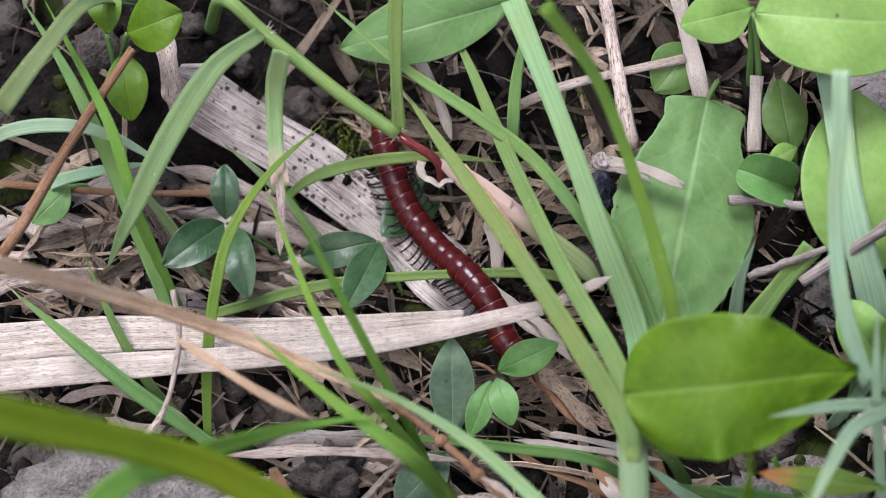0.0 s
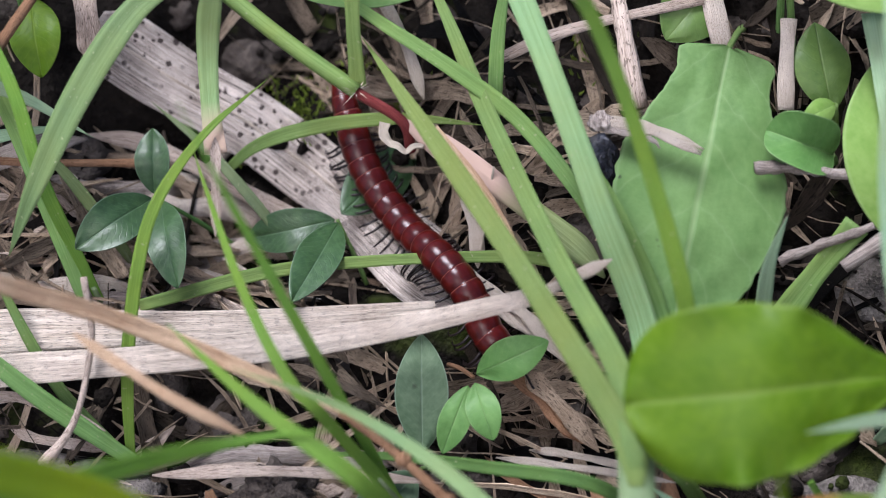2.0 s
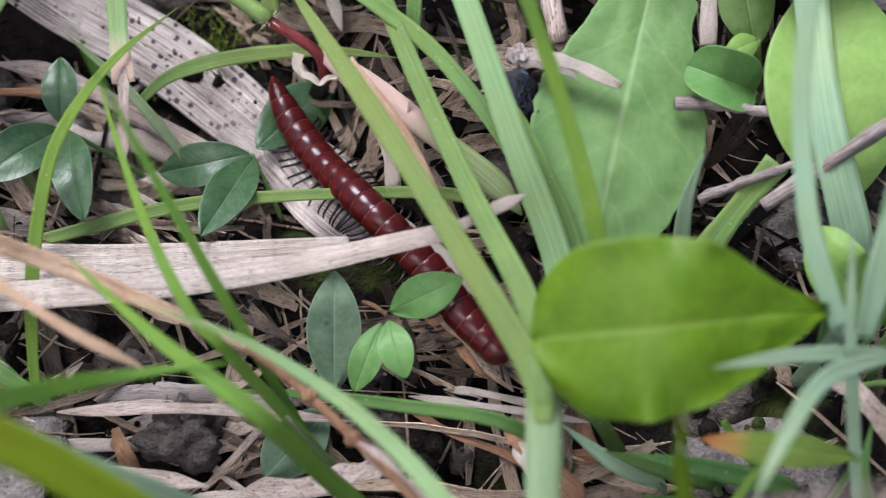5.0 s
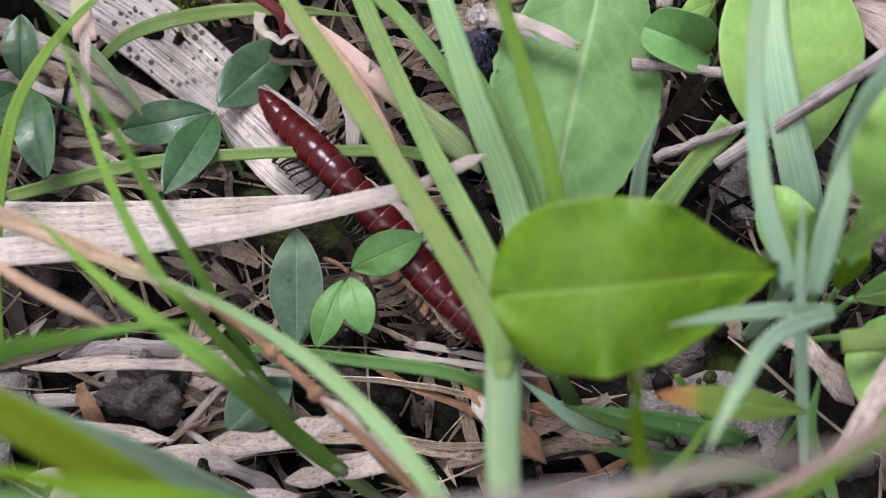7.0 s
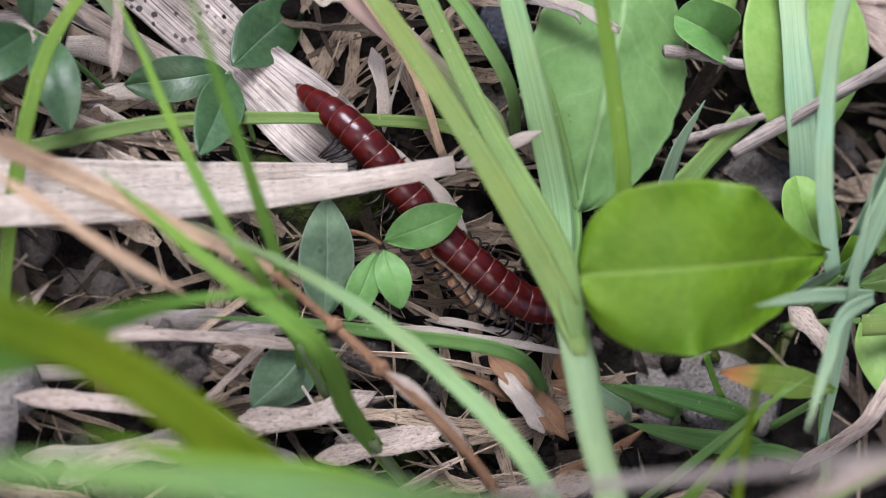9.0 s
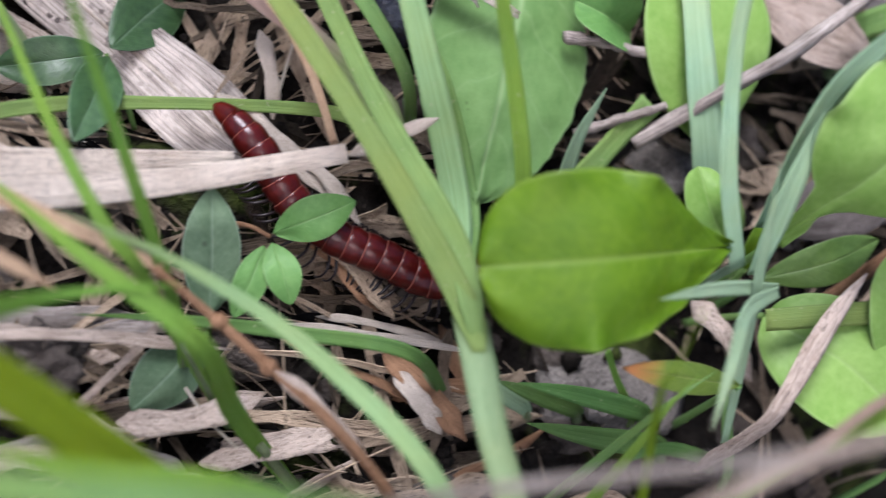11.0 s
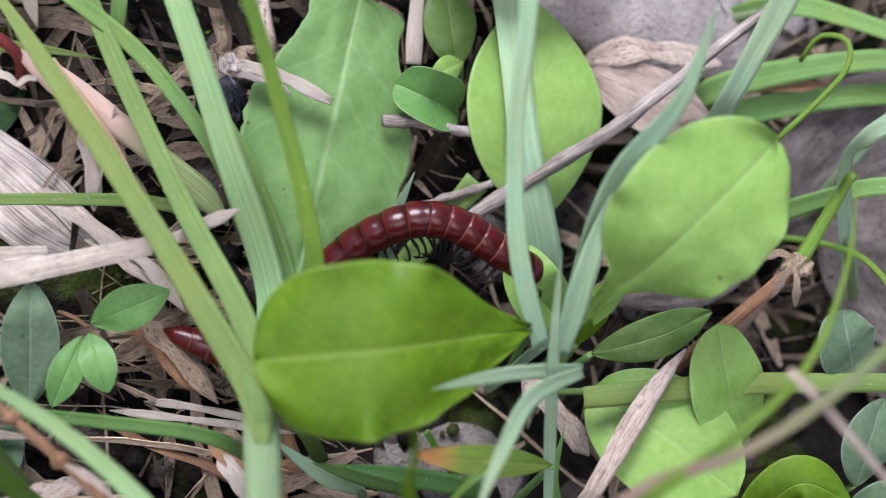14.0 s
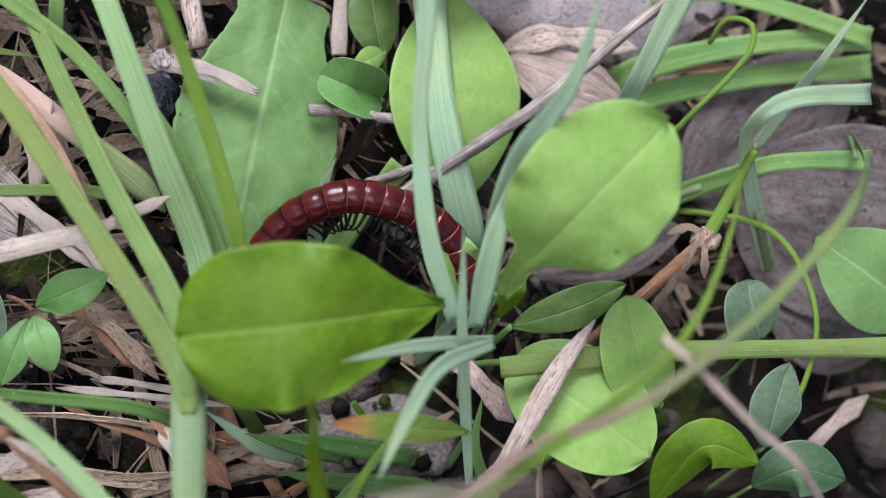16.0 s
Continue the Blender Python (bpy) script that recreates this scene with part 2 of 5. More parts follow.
def shell_mat(name, dark, light, line):
    """Polished ring: deep red-brown, darker mottling, a thin pale rim at its hind edge."""
    m, n, l, b = nodes_of(name)
    tc = n.new("ShaderNodeTexCoord")
    sep = n.new("ShaderNodeSeparateXYZ")
    l.new(tc.outputs["Object"], sep.inputs[0])
    mot, fine = noise_node(n, l, tc, 420.0, 4), noise_node(n, l, tc, 3000.0, 2)
    r = ramp(n, [(0.3, dark), (0.7, light)])
    l.new(mot.outputs[0], r.inputs[0])
    band = n.new("ShaderNodeMapRange")
    band.inputs[1].default_value, band.inputs[2].default_value, band.inputs[3].default_value, band.inputs[4].default_value = -0.00136, -0.00124, 1.0, 0.0
    l.new(sep.outputs[0], band.inputs[0])
    fore = n.new("ShaderNodeMapRange")
    fore.inputs[1].default_value, fore.inputs[2].default_value, fore.inputs[3].default_value, fore.inputs[4].default_value = -0.0002, 0.0011, 0.0, 0.5
    l.new(sep.outputs[0], fore.inputs[0])
    col = mix_rgb(n, l, fore.outputs[0], r.outputs[0], tuple(c * 0.45 for c in dark))
    col = mix_rgb(n, l, math_node(n, l, "MULTIPLY", band.outputs[0], 0.32), col, line)
    l.new(col, b.inputs["Base Color"])
    b.inputs["Roughness"].default_value = 0.3
    b.inputs["Specular IOR Level"].default_value = 0.05
    b.inputs["Coat Weight"].default_value = 0.48
    b.inputs["Coat Roughness"].default_value = 0.24
    bump(n, l, math_node(n, l, "ADD", mot.outputs[0], math_node(n, l, "MULTIPLY", fine.outputs[0], 0.15)), b, 0.00012, 0.5)
    return m


GRASS = grass_mat("grass green", (0.062, 0.14, 0.024), (0.145, 0.27, 0.06))
GRASS_LIME = grass_mat("grass lime", (0.065, 0.15, 0.010), (0.135, 0.265, 0.028), glow=0.3)
GRASS_PALE = grass_mat("grass pale", (0.076, 0.145, 0.022), (0.147, 0.236, 0.05), glow=0.28)
GRASS_WHITE = grass_mat("grass whitish ribs", (0.10, 0.22, 0.06), (0.19, 0.33, 0.115), glow=0.25, ribbed=0.6)
GRASS_BLUE = grass_mat("grass blue-green", (0.135, 0.25, 0.10), (0.24, 0.37, 0.18), rough=0.55, ribbed=0.5)
# dull grey-green with the shade over the left blades put into it
GRASS_OLIVE_SHADE = grass_mat("grass dull olive with shade", (0.055, 0.10, 0.022), (0.115, 0.175, 0.05), glow=0.15)
GRASS_LUSH = grass_mat("grass thin lush", (0.13, 0.26, 0.004), (0.22, 0.38, 0.012), glow=0.6)
GRASS_SHEATH = grass_mat("grass sheath", (0.068, 0.11, 0.033), (0.12, 0.175, 0.065), glow=0.1)
# darker copy of the grass green: shade low down is put into its colour
GRASS_SHADE_DARK = grass_mat("grass shaded", (0.035, 0.09, 0.012), (0.08, 0.17, 0.03))
GRASS_TIP = grass_mat("grass with dry tip", (0.11, 0.20, 0.05), (0.22, 0.33, 0.11), tip=(0.48, 0.36, 0.27), tip_at=0.7)
GRASS_FADED = grass_mat("grass withering to pink", (0.08, 0.16, 0.03), (0.16, 0.26, 0.07), tip=(0.24, 0.175, 0.13), tip_at=0.62)
GRASS_PINK = grass_mat("grass fading to pink", (0.10, 0.17, 0.04), (0.20, 0.28, 0.09), tip=(0.50, 0.36, 0.29), tip_at=0.35, ribbed=0.7)
LEAF = leaf_mat("broad leaf", (0.045, 0.112, 0.0), (0.095, 0.178, 0.003), (0.2, 0.29, 0.05), rough=0.45, vein_amount=0.36, veins=9.0, spec=0.2, grain=0.4)
LEAF_MATT = leaf_mat("toothed leaf", (0.075, 0.162, 0.032), (0.135, 0.25, 0.062), (0.24, 0.36, 0.13), rough=0.55, spec=0.16, vein_amount=0.5, veins=5.0, specks=0.8)
LEAF_LIGHT = leaf_mat("light leaf", (0.12, 0.25, 0.03), (0.215, 0.36, 0.07), (0.32, 0.44, 0.15), rough=0.45, spec=0.2, vein_amount=0.2, veins=6.0, specks=0.6)
LEAF_OLIVE = leaf_mat("olive leaf", (0.05, 0.11, 0.014), (0.095, 0.175, 0.028), (0.17, 0.25, 0.07))
LEAF_TURN = leaf_mat("turning leaf", (0.075, 0.14, 0.012), (0.15, 0.22, 0.02), (0.3, 0.34, 0.1), tip=(0.46, 0.2, 0.06), tip_at=(0.76, 0.98))
CLOVER = leaf_mat("clover leaflet", (0.015, 0.046, 0.009), (0.044, 0.098, 0.024), (0.10, 0.165, 0.075), rough=0.4, glow=0.12, veins=14.0, vein_amount=0.4, rim=0.5, spec=0.5, grain=0.7)
CLOVER_DUSTY = leaf_mat("dusty clover leaflet", (0.034, 0.072, 0.024), (0.080, 0.128, 0.054), (0.17, 0.23, 0.13), rough=0.65, glow=0.1, veins=14.0, vein_amount=0.4, rim=0.6, spec=0.2, grain=0.5, specks=0.5)
CLOVER_BRIGHT = leaf_mat("young clover leaflet", (0.06, 0.16, 0.025), (0.115, 0.25, 0.05), (0.2, 0.33, 0.1), rough=0.5, glow=0.25, veins=10.0, rim=0.5)
STRAW = dry_mat("bleached straw", (0.31, 0.25, 0.195), (0.68, 0.60, 0.50), spots=0.2, spot_scale=900.0, dashes=0.6, dash=(30, 60), fibre=9.0)
DEAD = dry_mat("dead spotted blade", (0.115, 0.092, 0.076), (0.62, 0.55, 0.485), spots=0.72, spot_to=0.5, spot_scale=820.0, fibre=11.0, dashes=0.85, dash=(80, 5))
PEACH = dry_mat("withered orange blade", (0.42, 0.25, 0.14), (0.72, 0.53, 0.35))
BROWN = dry_mat("brown stalk", (0.14, 0.07, 0.035), (0.36, 0.21, 0.12))
PINK = dry_mat("pinkish sheath", (0.23, 0.17, 0.13), (0.68, 0.565, 0.465), dash=(16, 24), dashes=0.7)
BEIGE = dry_mat("broken straw", (0.17, 0.115, 0.07), (0.56, 0.44, 0.315), fibre=9.0, dash=(14, 16), dashes=0.85, spread=1.2)
TAUPE = dry_mat("taupe dead leaf", (0.066, 0.055, 0.049), (0.165, 0.145, 0.133), spots=0.45, spot_scale=900.0, fibre=2.0, dashes=0.5, dash=(40, 40))
RED = dry_mat("red stem", (0.12, 0.02, 0.02), (0.22, 0.05, 0.045), rough=0.5)
GREY = dry_mat("weathered grey wood", (0.13, 0.10, 0.083), (0.54, 0.475, 0.42), rough=0.85, fibre=9.0, dash=(14, 18), dashes=0.4)
CRUMPLED = dry_mat("crumpled beige leaf", (0.26, 0.19, 0.145), (0.52, 0.42, 0.345), fibre=3.0, dashes=0.2, dash=(20, 20))
EARTH = stone_mat("grey-brown earth", (0.016, 0.013, 0.011), (0.095, 0.08, 0.068), rough=0.95)
LITTER = dry_mat("old leaf litter", (0.14, 0.095, 0.058), (0.86, 0.68, 0.49), rough=0.85, fibre=8.0, spread=2.25, dash=(10, 14), dashes=0.7)
PALE = dry_mat("white dry curl", (0.36, 0.30, 0.22), (0.66, 0.59, 0.48))
MOSS = grass_mat("moss", (0.06, 0.11, 0.006), (0.16, 0.24, 0.02), glow=0.2)
SOIL = soil_mat()
STONE = stone_mat("grey stone", (0.028, 0.025, 0.022), (0.20, 0.18, 0.16))
STONE_PINK = stone_mat("pinkish stone", (0.11, 0.097, 0.09), (0.27, 0.24, 0.225))
BERRY = stone_mat("black wet pebble", (0.004, 0.005, 0.008), (0.02, 0.024, 0.035), rough=0.25)
SHELL = shell_mat("millipede shell", (0.022, 0.0015, 0.0014), (0.074, 0.0055, 0.0038), (0.40, 0.15, 0.10))
SHELL_TAIL = shell_mat("millipede tail shell", (0.026, 0.0015, 0.001), (0.08, 0.006, 0.003), (0.07, 0.006, 0.004))
SHELL_DARK = shell_mat("millipede head shell", (0.03, 0.004, 0.005), (0.075, 0.009, 0.008), (0.2, 0.06, 0.05))
leg_m, leg_n, leg_l, leg_b = nodes_of("millipede leg")
leg_b.inputs["Base Color"].default_value = (0.008, 0.005, 0.005, 1)
leg_b.inputs["Roughness"].default_value = 0.4
leg_b.inputs["Specular IOR Level"].default_value = 0.2


# ---- builders ----
def smooth_step(a, b, t):
    u = max(0.0, min(1.0, (t - a) / (b - a)))
    return u * u * (3 - 2 * u)


def ground_z(x, y):
    """Height of the smooth ground in millimetres."""
    hollow = smooth_step(2, 25, -x) * smooth_step(-85, -60, x) * smooth_step(2, 20, y) * smooth_step(-75, -50, -y)
    return -11 + 0.3 * max(-60, min(60, y)) + 0.06 * max(0, min(120, x)) - 10 * hollow


def link(name, verts, faces, mat, parent=None, label="", uvs=None, smooth=True, at=None):
    """One mesh object from millimetre coordinates, its origin at the point at (or its first vertex)."""
    at = Vector(at if at is not None else verts[0])
    me = bpy.data.meshes.new(name)
    me.from_pydata([(Vector(v) - at) * MM for v in verts], [], faces)
    if uvs:
        layer = me.uv_layers.new(name="UVMap")
        flat = []
        for lp in me.loops:
            flat.extend(uvs[lp.vertex_index])
        layer.data.foreach_set("uv", flat)
    if smooth:
        me.polygons.foreach_set("use_smooth", [True] * len(me.polygons))
    me.materials.append(mat)
    ob = new(name, me)
    ob.location = at * MM
    if parent is not None:
        ob.parent = parent
        ob.location = at * MM - parent.matrix_basis.translation
    if label:
        ob["label"] = label
    return ob


def empty(name, at):
    ob = new(name)
    ob.empty_display_size = 0.002
    ob.matrix_basis = Matrix.Translation(Vector(at) * MM)
    return ob


def spline(pts, n):
    """Points along a smooth curve through the given ones, evenly spaced in length."""
    p = [Vector(q) for q in pts]
    p = [2 * p[0] - p[1]] + p + [2 * p[-1] - p[-2]]
    dense = []
    for a, b, c, d in zip(p, p[1:], p[2:], p[3:]):
        for k in range(12):
            u = k / 12
            dense.append(0.5 * ((2 * b) + (c - a) * u + (2 * a - 5 * b + 4 * c - d) * u * u + (3 * b - a - 3 * c + d) * u ** 3))
    dense.append(p[-2])
    run = [0.0]
    for a, b in zip(dense, dense[1:]):
        run.append(run[-1] + (b - a).length)
    out, k = [], 0
    for i in range(n):
        s = run[-1] * i / (n - 1)
        while k < len(run) - 2 and run[k + 1] < s:
            k += 1
        out.append(dense[k].lerp(dense[k + 1], (s - run[k]) / max(1e-9, run[k + 1] - run[k])))
    return out, run[-1]


UPHINT = Vector((0.0, -0.42, 0.9))


def frames(line, roll=0.0, twist=0.0):
    """Tangent, side and normal at each point; the normal leans to the sky."""
    out = []
    for i, p in enumerate(line):
        t = (line[min(i + 1, len(line) - 1)] - line[max(i - 1, 0)]).normalized()
        side = t.cross(UPHINT)
        side = side.normalized() if side.length > 1e-4 else Vector((1, 0, 0))
        nrm = side.cross(t).normalized()
        a = radians(roll + twist * i / (len(line) - 1))
        out.append((t, side * math.cos(a) + nrm * math.sin(a), nrm * math.cos(a) - side * math.sin(a)))
    return out


def grass_width(s):
    grow = 0.62 + 0.38 * min(1.0, s / 0.3)
    return grow * (1.0 if s < 0.4 else max(0.03, 1 - ((s - 0.4) / 0.6) ** 2.2))


def sheathed_width(s):
    return min(1.0, 0.45 + s / 0.1) * (1.0 - 0.25 * min(1.0, s / 0.5)) * (1.0 if s < 0.55 else max(0.04, 1 - ((s - 0.55) / 0.45) ** 2))


def strip_width(s):
    return 0.9 + 0.1 * math.sin(s * 7.0)


def stem_width(s):
    return 1.0 - 0.25 * s


def frayed_width(s):
    ends = min(1.0, 0.12 + 0.88 * (s / 0.14) ** 0.8) * (1 if s < 0.8 else 1 - 0.9 * ((s - 0.8) / 0.2) ** 1.3)
    return (0.9 + 0.1 * math.sin(s * 11)) * ends


def torn_width(s):
    return (0.94 + 0.06 * math.sin(s * 17)) * min(1.0, 0.55 + s / 0.1) * (1 if s < 0.9 else 1 - 0.6 * ((s - 0.9) / 0.1))


def ribbon(name, mat, pts, width, parent=None, label="", prof=grass_width, fold=0.22, thick=0.16, roll=0.0, twist=0.0, n=26, rough=0.05, curl=0.0, cross=6, ridge=0.0):
    """A solid, folded blade along the points; ridge: how deep its lengthwise ribs are."""
    line, length = spline(pts, n)
    verts, uvs, faces = [], [], []
    us = (-1, -0.55, -0.12, 0.12, 0.55, 1) if cross == 6 else tuple(2 * i / (cross - 1) - 1 for i in range(cross))
    c = len(us)
    seed = Vector((pts[0][0] * 0.37, pts[0][1] * 0.21, 3.1))
    for i, (p, (t, side, nrm)) in enumerate(zip(line, frames(line, roll, twist))):
        s = i / (n - 1)
        half = width / 2 * prof(s) * (1 + rough * noise.noise(seed + Vector((s * 6, 0, 0))))
        for lay in (0, 1):
            for u in us if lay == 0 else us[::-1]:
                rise = fold * abs(u) * half - curl * u * u * half + ridge * half * math.sin(u * 13 + 2 * noise.noise(seed + Vector((s * 4, 0, 5)))) + 0.05 * half * noise.noise(seed + Vector((s * 9, u * 2, 0)))
                off = (thick if lay == 0 else -thick) * 0.5 * (1 - 0.6 * abs(u))
                verts.append(p + side * u * half + nrm * (rise + off))
                uvs.append((u * 0.5 + 0.5, s))
    k = 2 * c
    for i in range(n - 1):
        for j in range(k):
            a, b = i * k + j, i * k + (j + 1) % k
            faces.append((a, b, b + k, a + k))
    faces.append(tuple(range(k))[::-1])
    faces.append(tuple(range((n - 1) * k, n * k)))
    return link(name, verts, faces, mat, parent, label, uvs)


def tube(name, mat, pts, radius, parent=None, label="", prof=stem_width, n=20, sides=8, lump=0.08):
    line, length = spline(pts, n)
    verts, uvs, faces = [], [], []
    seed = Vector((pts[0][0] * 0.3, pts[0][1] * 0.3, 7.7))
    for i, (p, (t, side, nrm)) in enumerate(zip(line, frames(line))):
        s = i / (n - 1)
        for j in range(sides):
            a = 2 * math.pi * j / sides
            r = radius * prof(s) * (1 + lump * noise.noise(seed + Vector((s * 8, math.cos(a) * 1.5, math.sin(a) * 1.5))))
            verts.append(p + (side * math.cos(a) + nrm * math.sin(a)) * r)
            uvs.append((j / sides, s))
    for i in range(n - 1):
        for j in range(sides):
            a, b = i * sides + j, i * sides + (j + 1) % sides
            faces.append((a, b, b + sides, a + sides))
    faces.append(tuple(range(sides))[::-1])
    faces.append(tuple(range((n - 1) * sides, n * sides)))
    return link(name, verts, faces, mat, parent, label, uvs)


def by_table(s, *rows):
    """Smooth width between the tabled ones."""
    last = len(rows) - 1
    for i in range(last):
        (a, va), (b, vb) = rows[i], rows[i + 1]
        if s <= b:
            (p, vp), (q, vq) = rows[max(0, i - 1)], rows[min(last, i + 2)]
            ma, mb = (vb - vp) / (b - p) * (b - a), (vq - va) / (q - a) * (b - a)
            u = (s - a) / (b - a)
            return va * (1 + 2 * u) * (1 - u) ** 2 + ma * u * (1 - u) ** 2 + vb * u * u * (3 - 2 * u) + mb * u * u * (u - 1)
    return rows[-1][1]


SHAPES = {
    "elliptic": lambda s: math.sin(math.pi * s) ** 0.72,
    "obovate": lambda s: (math.sin(math.pi * s ** 1.5) ** 0.55) * (0.5 + 0.5 * s) / 0.86,
    "drop": lambda s: by_table(s, (0, 0.06), (0.05, 0.12), (0.1, 0.22), (0.19, 0.4), (0.31, 0.67), (0.42, 0.85), (0.52, 0.95), (0.62, 1.0), (0.72, 1.0), (0.8, 0.97), (0.87, 0.88), (0.93, 0.72), (0.97, 0.52), (0.99, 0.32), (1, 0.15)),
    "winged": lambda s: max(by_table(s, (0, 0.16), (0.15, 0.2), (0.3, 0.34), (0.45, 0.5), (1, 0.0)), max(0.0, 1 - ((s - 0.635) / 0.366) ** 2) ** 0.5),
    "round": lambda s: max(0.0, 1 - (2 * s - 1) ** 2) ** 0.52,
    "oblong": lambda s: by_table(s, (0, 0.1), (0.012, 0.42), (0.03, 0.56), (0.07, 0.58), (0.13, 0.57), (0.2, 0.66), (0.35, 0.88), (0.5, 1.0), (0.65, 0.95), (0.8, 0.76), (0.9, 0.53), (0.97, 0.25), (1, 0.05)),
}


def leaf(name, mat, p0, p1, p2, width, parent=None, label="", shape="elliptic", fold=0.10, droop=0.12, wave=0.05, teeth=0.0, thick=0.22, roll=0.0, n=30, crinkle=0.006, ruffle=0.0):
    """A broad leaf blade from its base by its middle to its tip."""
    line, length = spline([p0, p1, p2], n)
    us = [-1, -0.96, -0.87, -0.74, -0.6, -0.45, -0.3, -0.16, -0.05, 0, 0.05, 0.16, 0.3, 0.45, 0.6, 0.74, 0.87, 0.96, 1]
    c = len(us)
    seed = Vector((p0[0] * 0.31, p0[1] * 0.17, 1.3))
    verts, uvs, faces = [], [], []
    for i, (p, (t, side, nrm)) in enumerate(zip(line, frames(line, roll))):
        s = i / (n - 1)
        half = max(0.12, width / 2 * SHAPES[shape](s))
        for lay in (0, 1):
            for u in us if lay == 0 else us[::-1]:
                h = half * (1 + teeth * abs(u) * (noise.noise(seed + Vector((s * 14, u, 0))) + 0.6 * noise.noise(seed + Vector((s * 40, u, 2)))))
                rise = fold * abs(u) * half - droop * u * u * half + wave * width * noise.noise(seed + Vector((s * 3.2, u * 1.3, 0)))
                rise += crinkle * width * (noise.noise(seed + Vector((s * 8, u * 4, 4))) + 0.6 * noise.noise(seed + Vector((s * 17, u * 8, 6))))
                rise += ruffle * width * abs(u) ** 3 * math.sin(s * 15 + 1.6 * u + 4 * noise.noise(seed + Vector((s * 5, u, 8))))
                rise -= 0.003 * width * math.exp(-(u / 0.08) ** 2)
                verts.append(p + side * u * h + nrm * (rise + (thick / 2 if lay == 0 else -thick / 2)))
                uvs.append((u * 0.5 + 0.5, s))
    k = 2 * c
    for i in range(n - 1):
        for j in range(k):
            a, b = i * k + j, i * k + (j + 1) % k
            faces.append((a, b, b + k, a + k))
    faces.append(tuple(range(k))[::-1])
    faces.append(tuple(range((n - 1) * k, n * k)))
    return link(name, verts, faces, mat, parent, label, uvs)


def lump(name, mat, at, size, label="", parent=None, seedv=0.0, rings=18, segs=26, rough=0.16, flat=1.0):
    """A worn stone: a ball pushed about by noise, its underside in the ground."""
    verts, faces = [], []
    sx, sy, sz = size
    for i in range(rings + 1):
        th = math.pi * i / rings
        for j in range(segs):
            ph = 2 * math.pi * j / segs
            d = Vector((math.sin(th) * math.cos(ph), math.sin(th) * math.sin(ph), math.cos(th)))
            q = Vector([math.copysign(abs(v) ** flat, v) for v in d])
            r = 1 + rough * noise.noise(d * 1.6 + Vector((seedv, 0, 0))) + rough * 0.5 * noise.noise(d * 4.5 + Vector((0, seedv, 0)))
            verts.append(Vector(at) + Vector((q.x * sx, q.y * sy, q.z * sz)) * r)
    for i in range(rings):
        for j in range(segs):
            faces.append((i * segs + j, (i + 1) * segs + j, (i + 1) * segs + (j + 1) % segs, i * segs + (j + 1) % segs))
    return link(name, verts, faces, mat, parent, label, uvs=[(v[0] * 0.1, v[1] * 0.1) for v in verts], at=at)


def rooted(first, dx=0.0, dy=0.0):
    """A point just under the ground below a blade's foot."""
    x, y = first[0] + dx, first[1] + dy
    return (x, y, ground_z(x, y) - 2.0)


def grass_blade(pts, width, mat, label, root=True, name="grass_plant", category="grass plant", group="grass blades", **kw):
    """A grass shoot of one blade: it rises from the soil a little behind its first point."""
    pts = [Vector(p) for p in pts]
    if root:
        back = pts[0] - pts[1]
        back.z = 0
        high = pts[0].z - ground_z(pts[0].x, pts[0].y)
        back = back.normalized() * max(0.0, high) * 0.8 if back.length > 0.01 else back
        pts = [Vector(rooted(pts[0], back.x, back.y))] + pts
    shoot = tagged(empty(name, pts[0]), label, category, group)
    ribbon("blade", mat, pts, width, shoot, **kw)
    if root or pts[0].z < ground_z(pts[0].x, pts[0].y) + 3:
        low, high = pts[0], pts[0].lerp(pts[1], 0.62)
        tube("sheath", GRASS_SHEATH, [low, low.lerp(high, 0.5), high], width * 0.3, shoot, n=8, sides=8, prof=lambda s: 1.1 - 0.3 * s)
    return shoot


# ---- ground: one sheet to the horizon ----
def build_ground():
    n = 170
    verts, faces = [], []
    for i in range(n + 1):
        for j in range(n + 1):
            u, v = 2 * i / n - 1, 2 * j / n - 1
            x = 25 + 175 * u + 60000 * abs(u) ** 9 * u
            y = 175 * v + 60000 * abs(v) ** 9 * v
            z = ground_z(x, y)
            q = Vector((x, y, 0))
            if abs(x) < 600 and abs(y) < 600:
                z += 3.2 * noise.noise(q * 0.045) + 3.4 * noise.noise(q * 0.12) + 1.5 * noise.noise(q * 0.33) - 4.5
            verts.append((x, y, z))
    for i in range(n):
        for j in range(n):
            a = i * (n + 1) + j
            faces.append((a, a + n + 1, a + n + 2, a + 1))
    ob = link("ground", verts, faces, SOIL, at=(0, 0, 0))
    return tagged(ob, "dark crumbly soil with thin patches of moss", "soil", kind="structure")


build_ground()


# the way that the millipede takes, in millimetres, at first, then, and later
TRAIL_EARLY = [(-34.6, 59.3), (-33.5, 51.9), (-31.4, 42.3), (-27.1, 29.6), (-20.6, 19.9), (-13.1, 10.3), (-6, 3), (-1.5, -1.5), (2.5, -7), (8, -12.5), (14, -17), (20, -17), (25, -11), (28.5, -3), (32, 4), (38, 7.2), (45, 7.6), (52, 5.2)]
TRAIL_LATE = [(-34.6, 59.3), (-33.5, 51.9), (-31.4, 42.3), (-27.1, 29.6), (-21.1, 17.3), (-14.1, 9.2), (-8.5, 2), (-4.5, -3), (1, -7), (8, -10), (15, -13), (22, -13), (28, -8.5), (32.5, -3.5), (36, 0.3), (40, 1.9), (44, 2.3), (49.5, 0.8), (57, -0.4), (64, -0.6), (70, -2), (76, -5)]
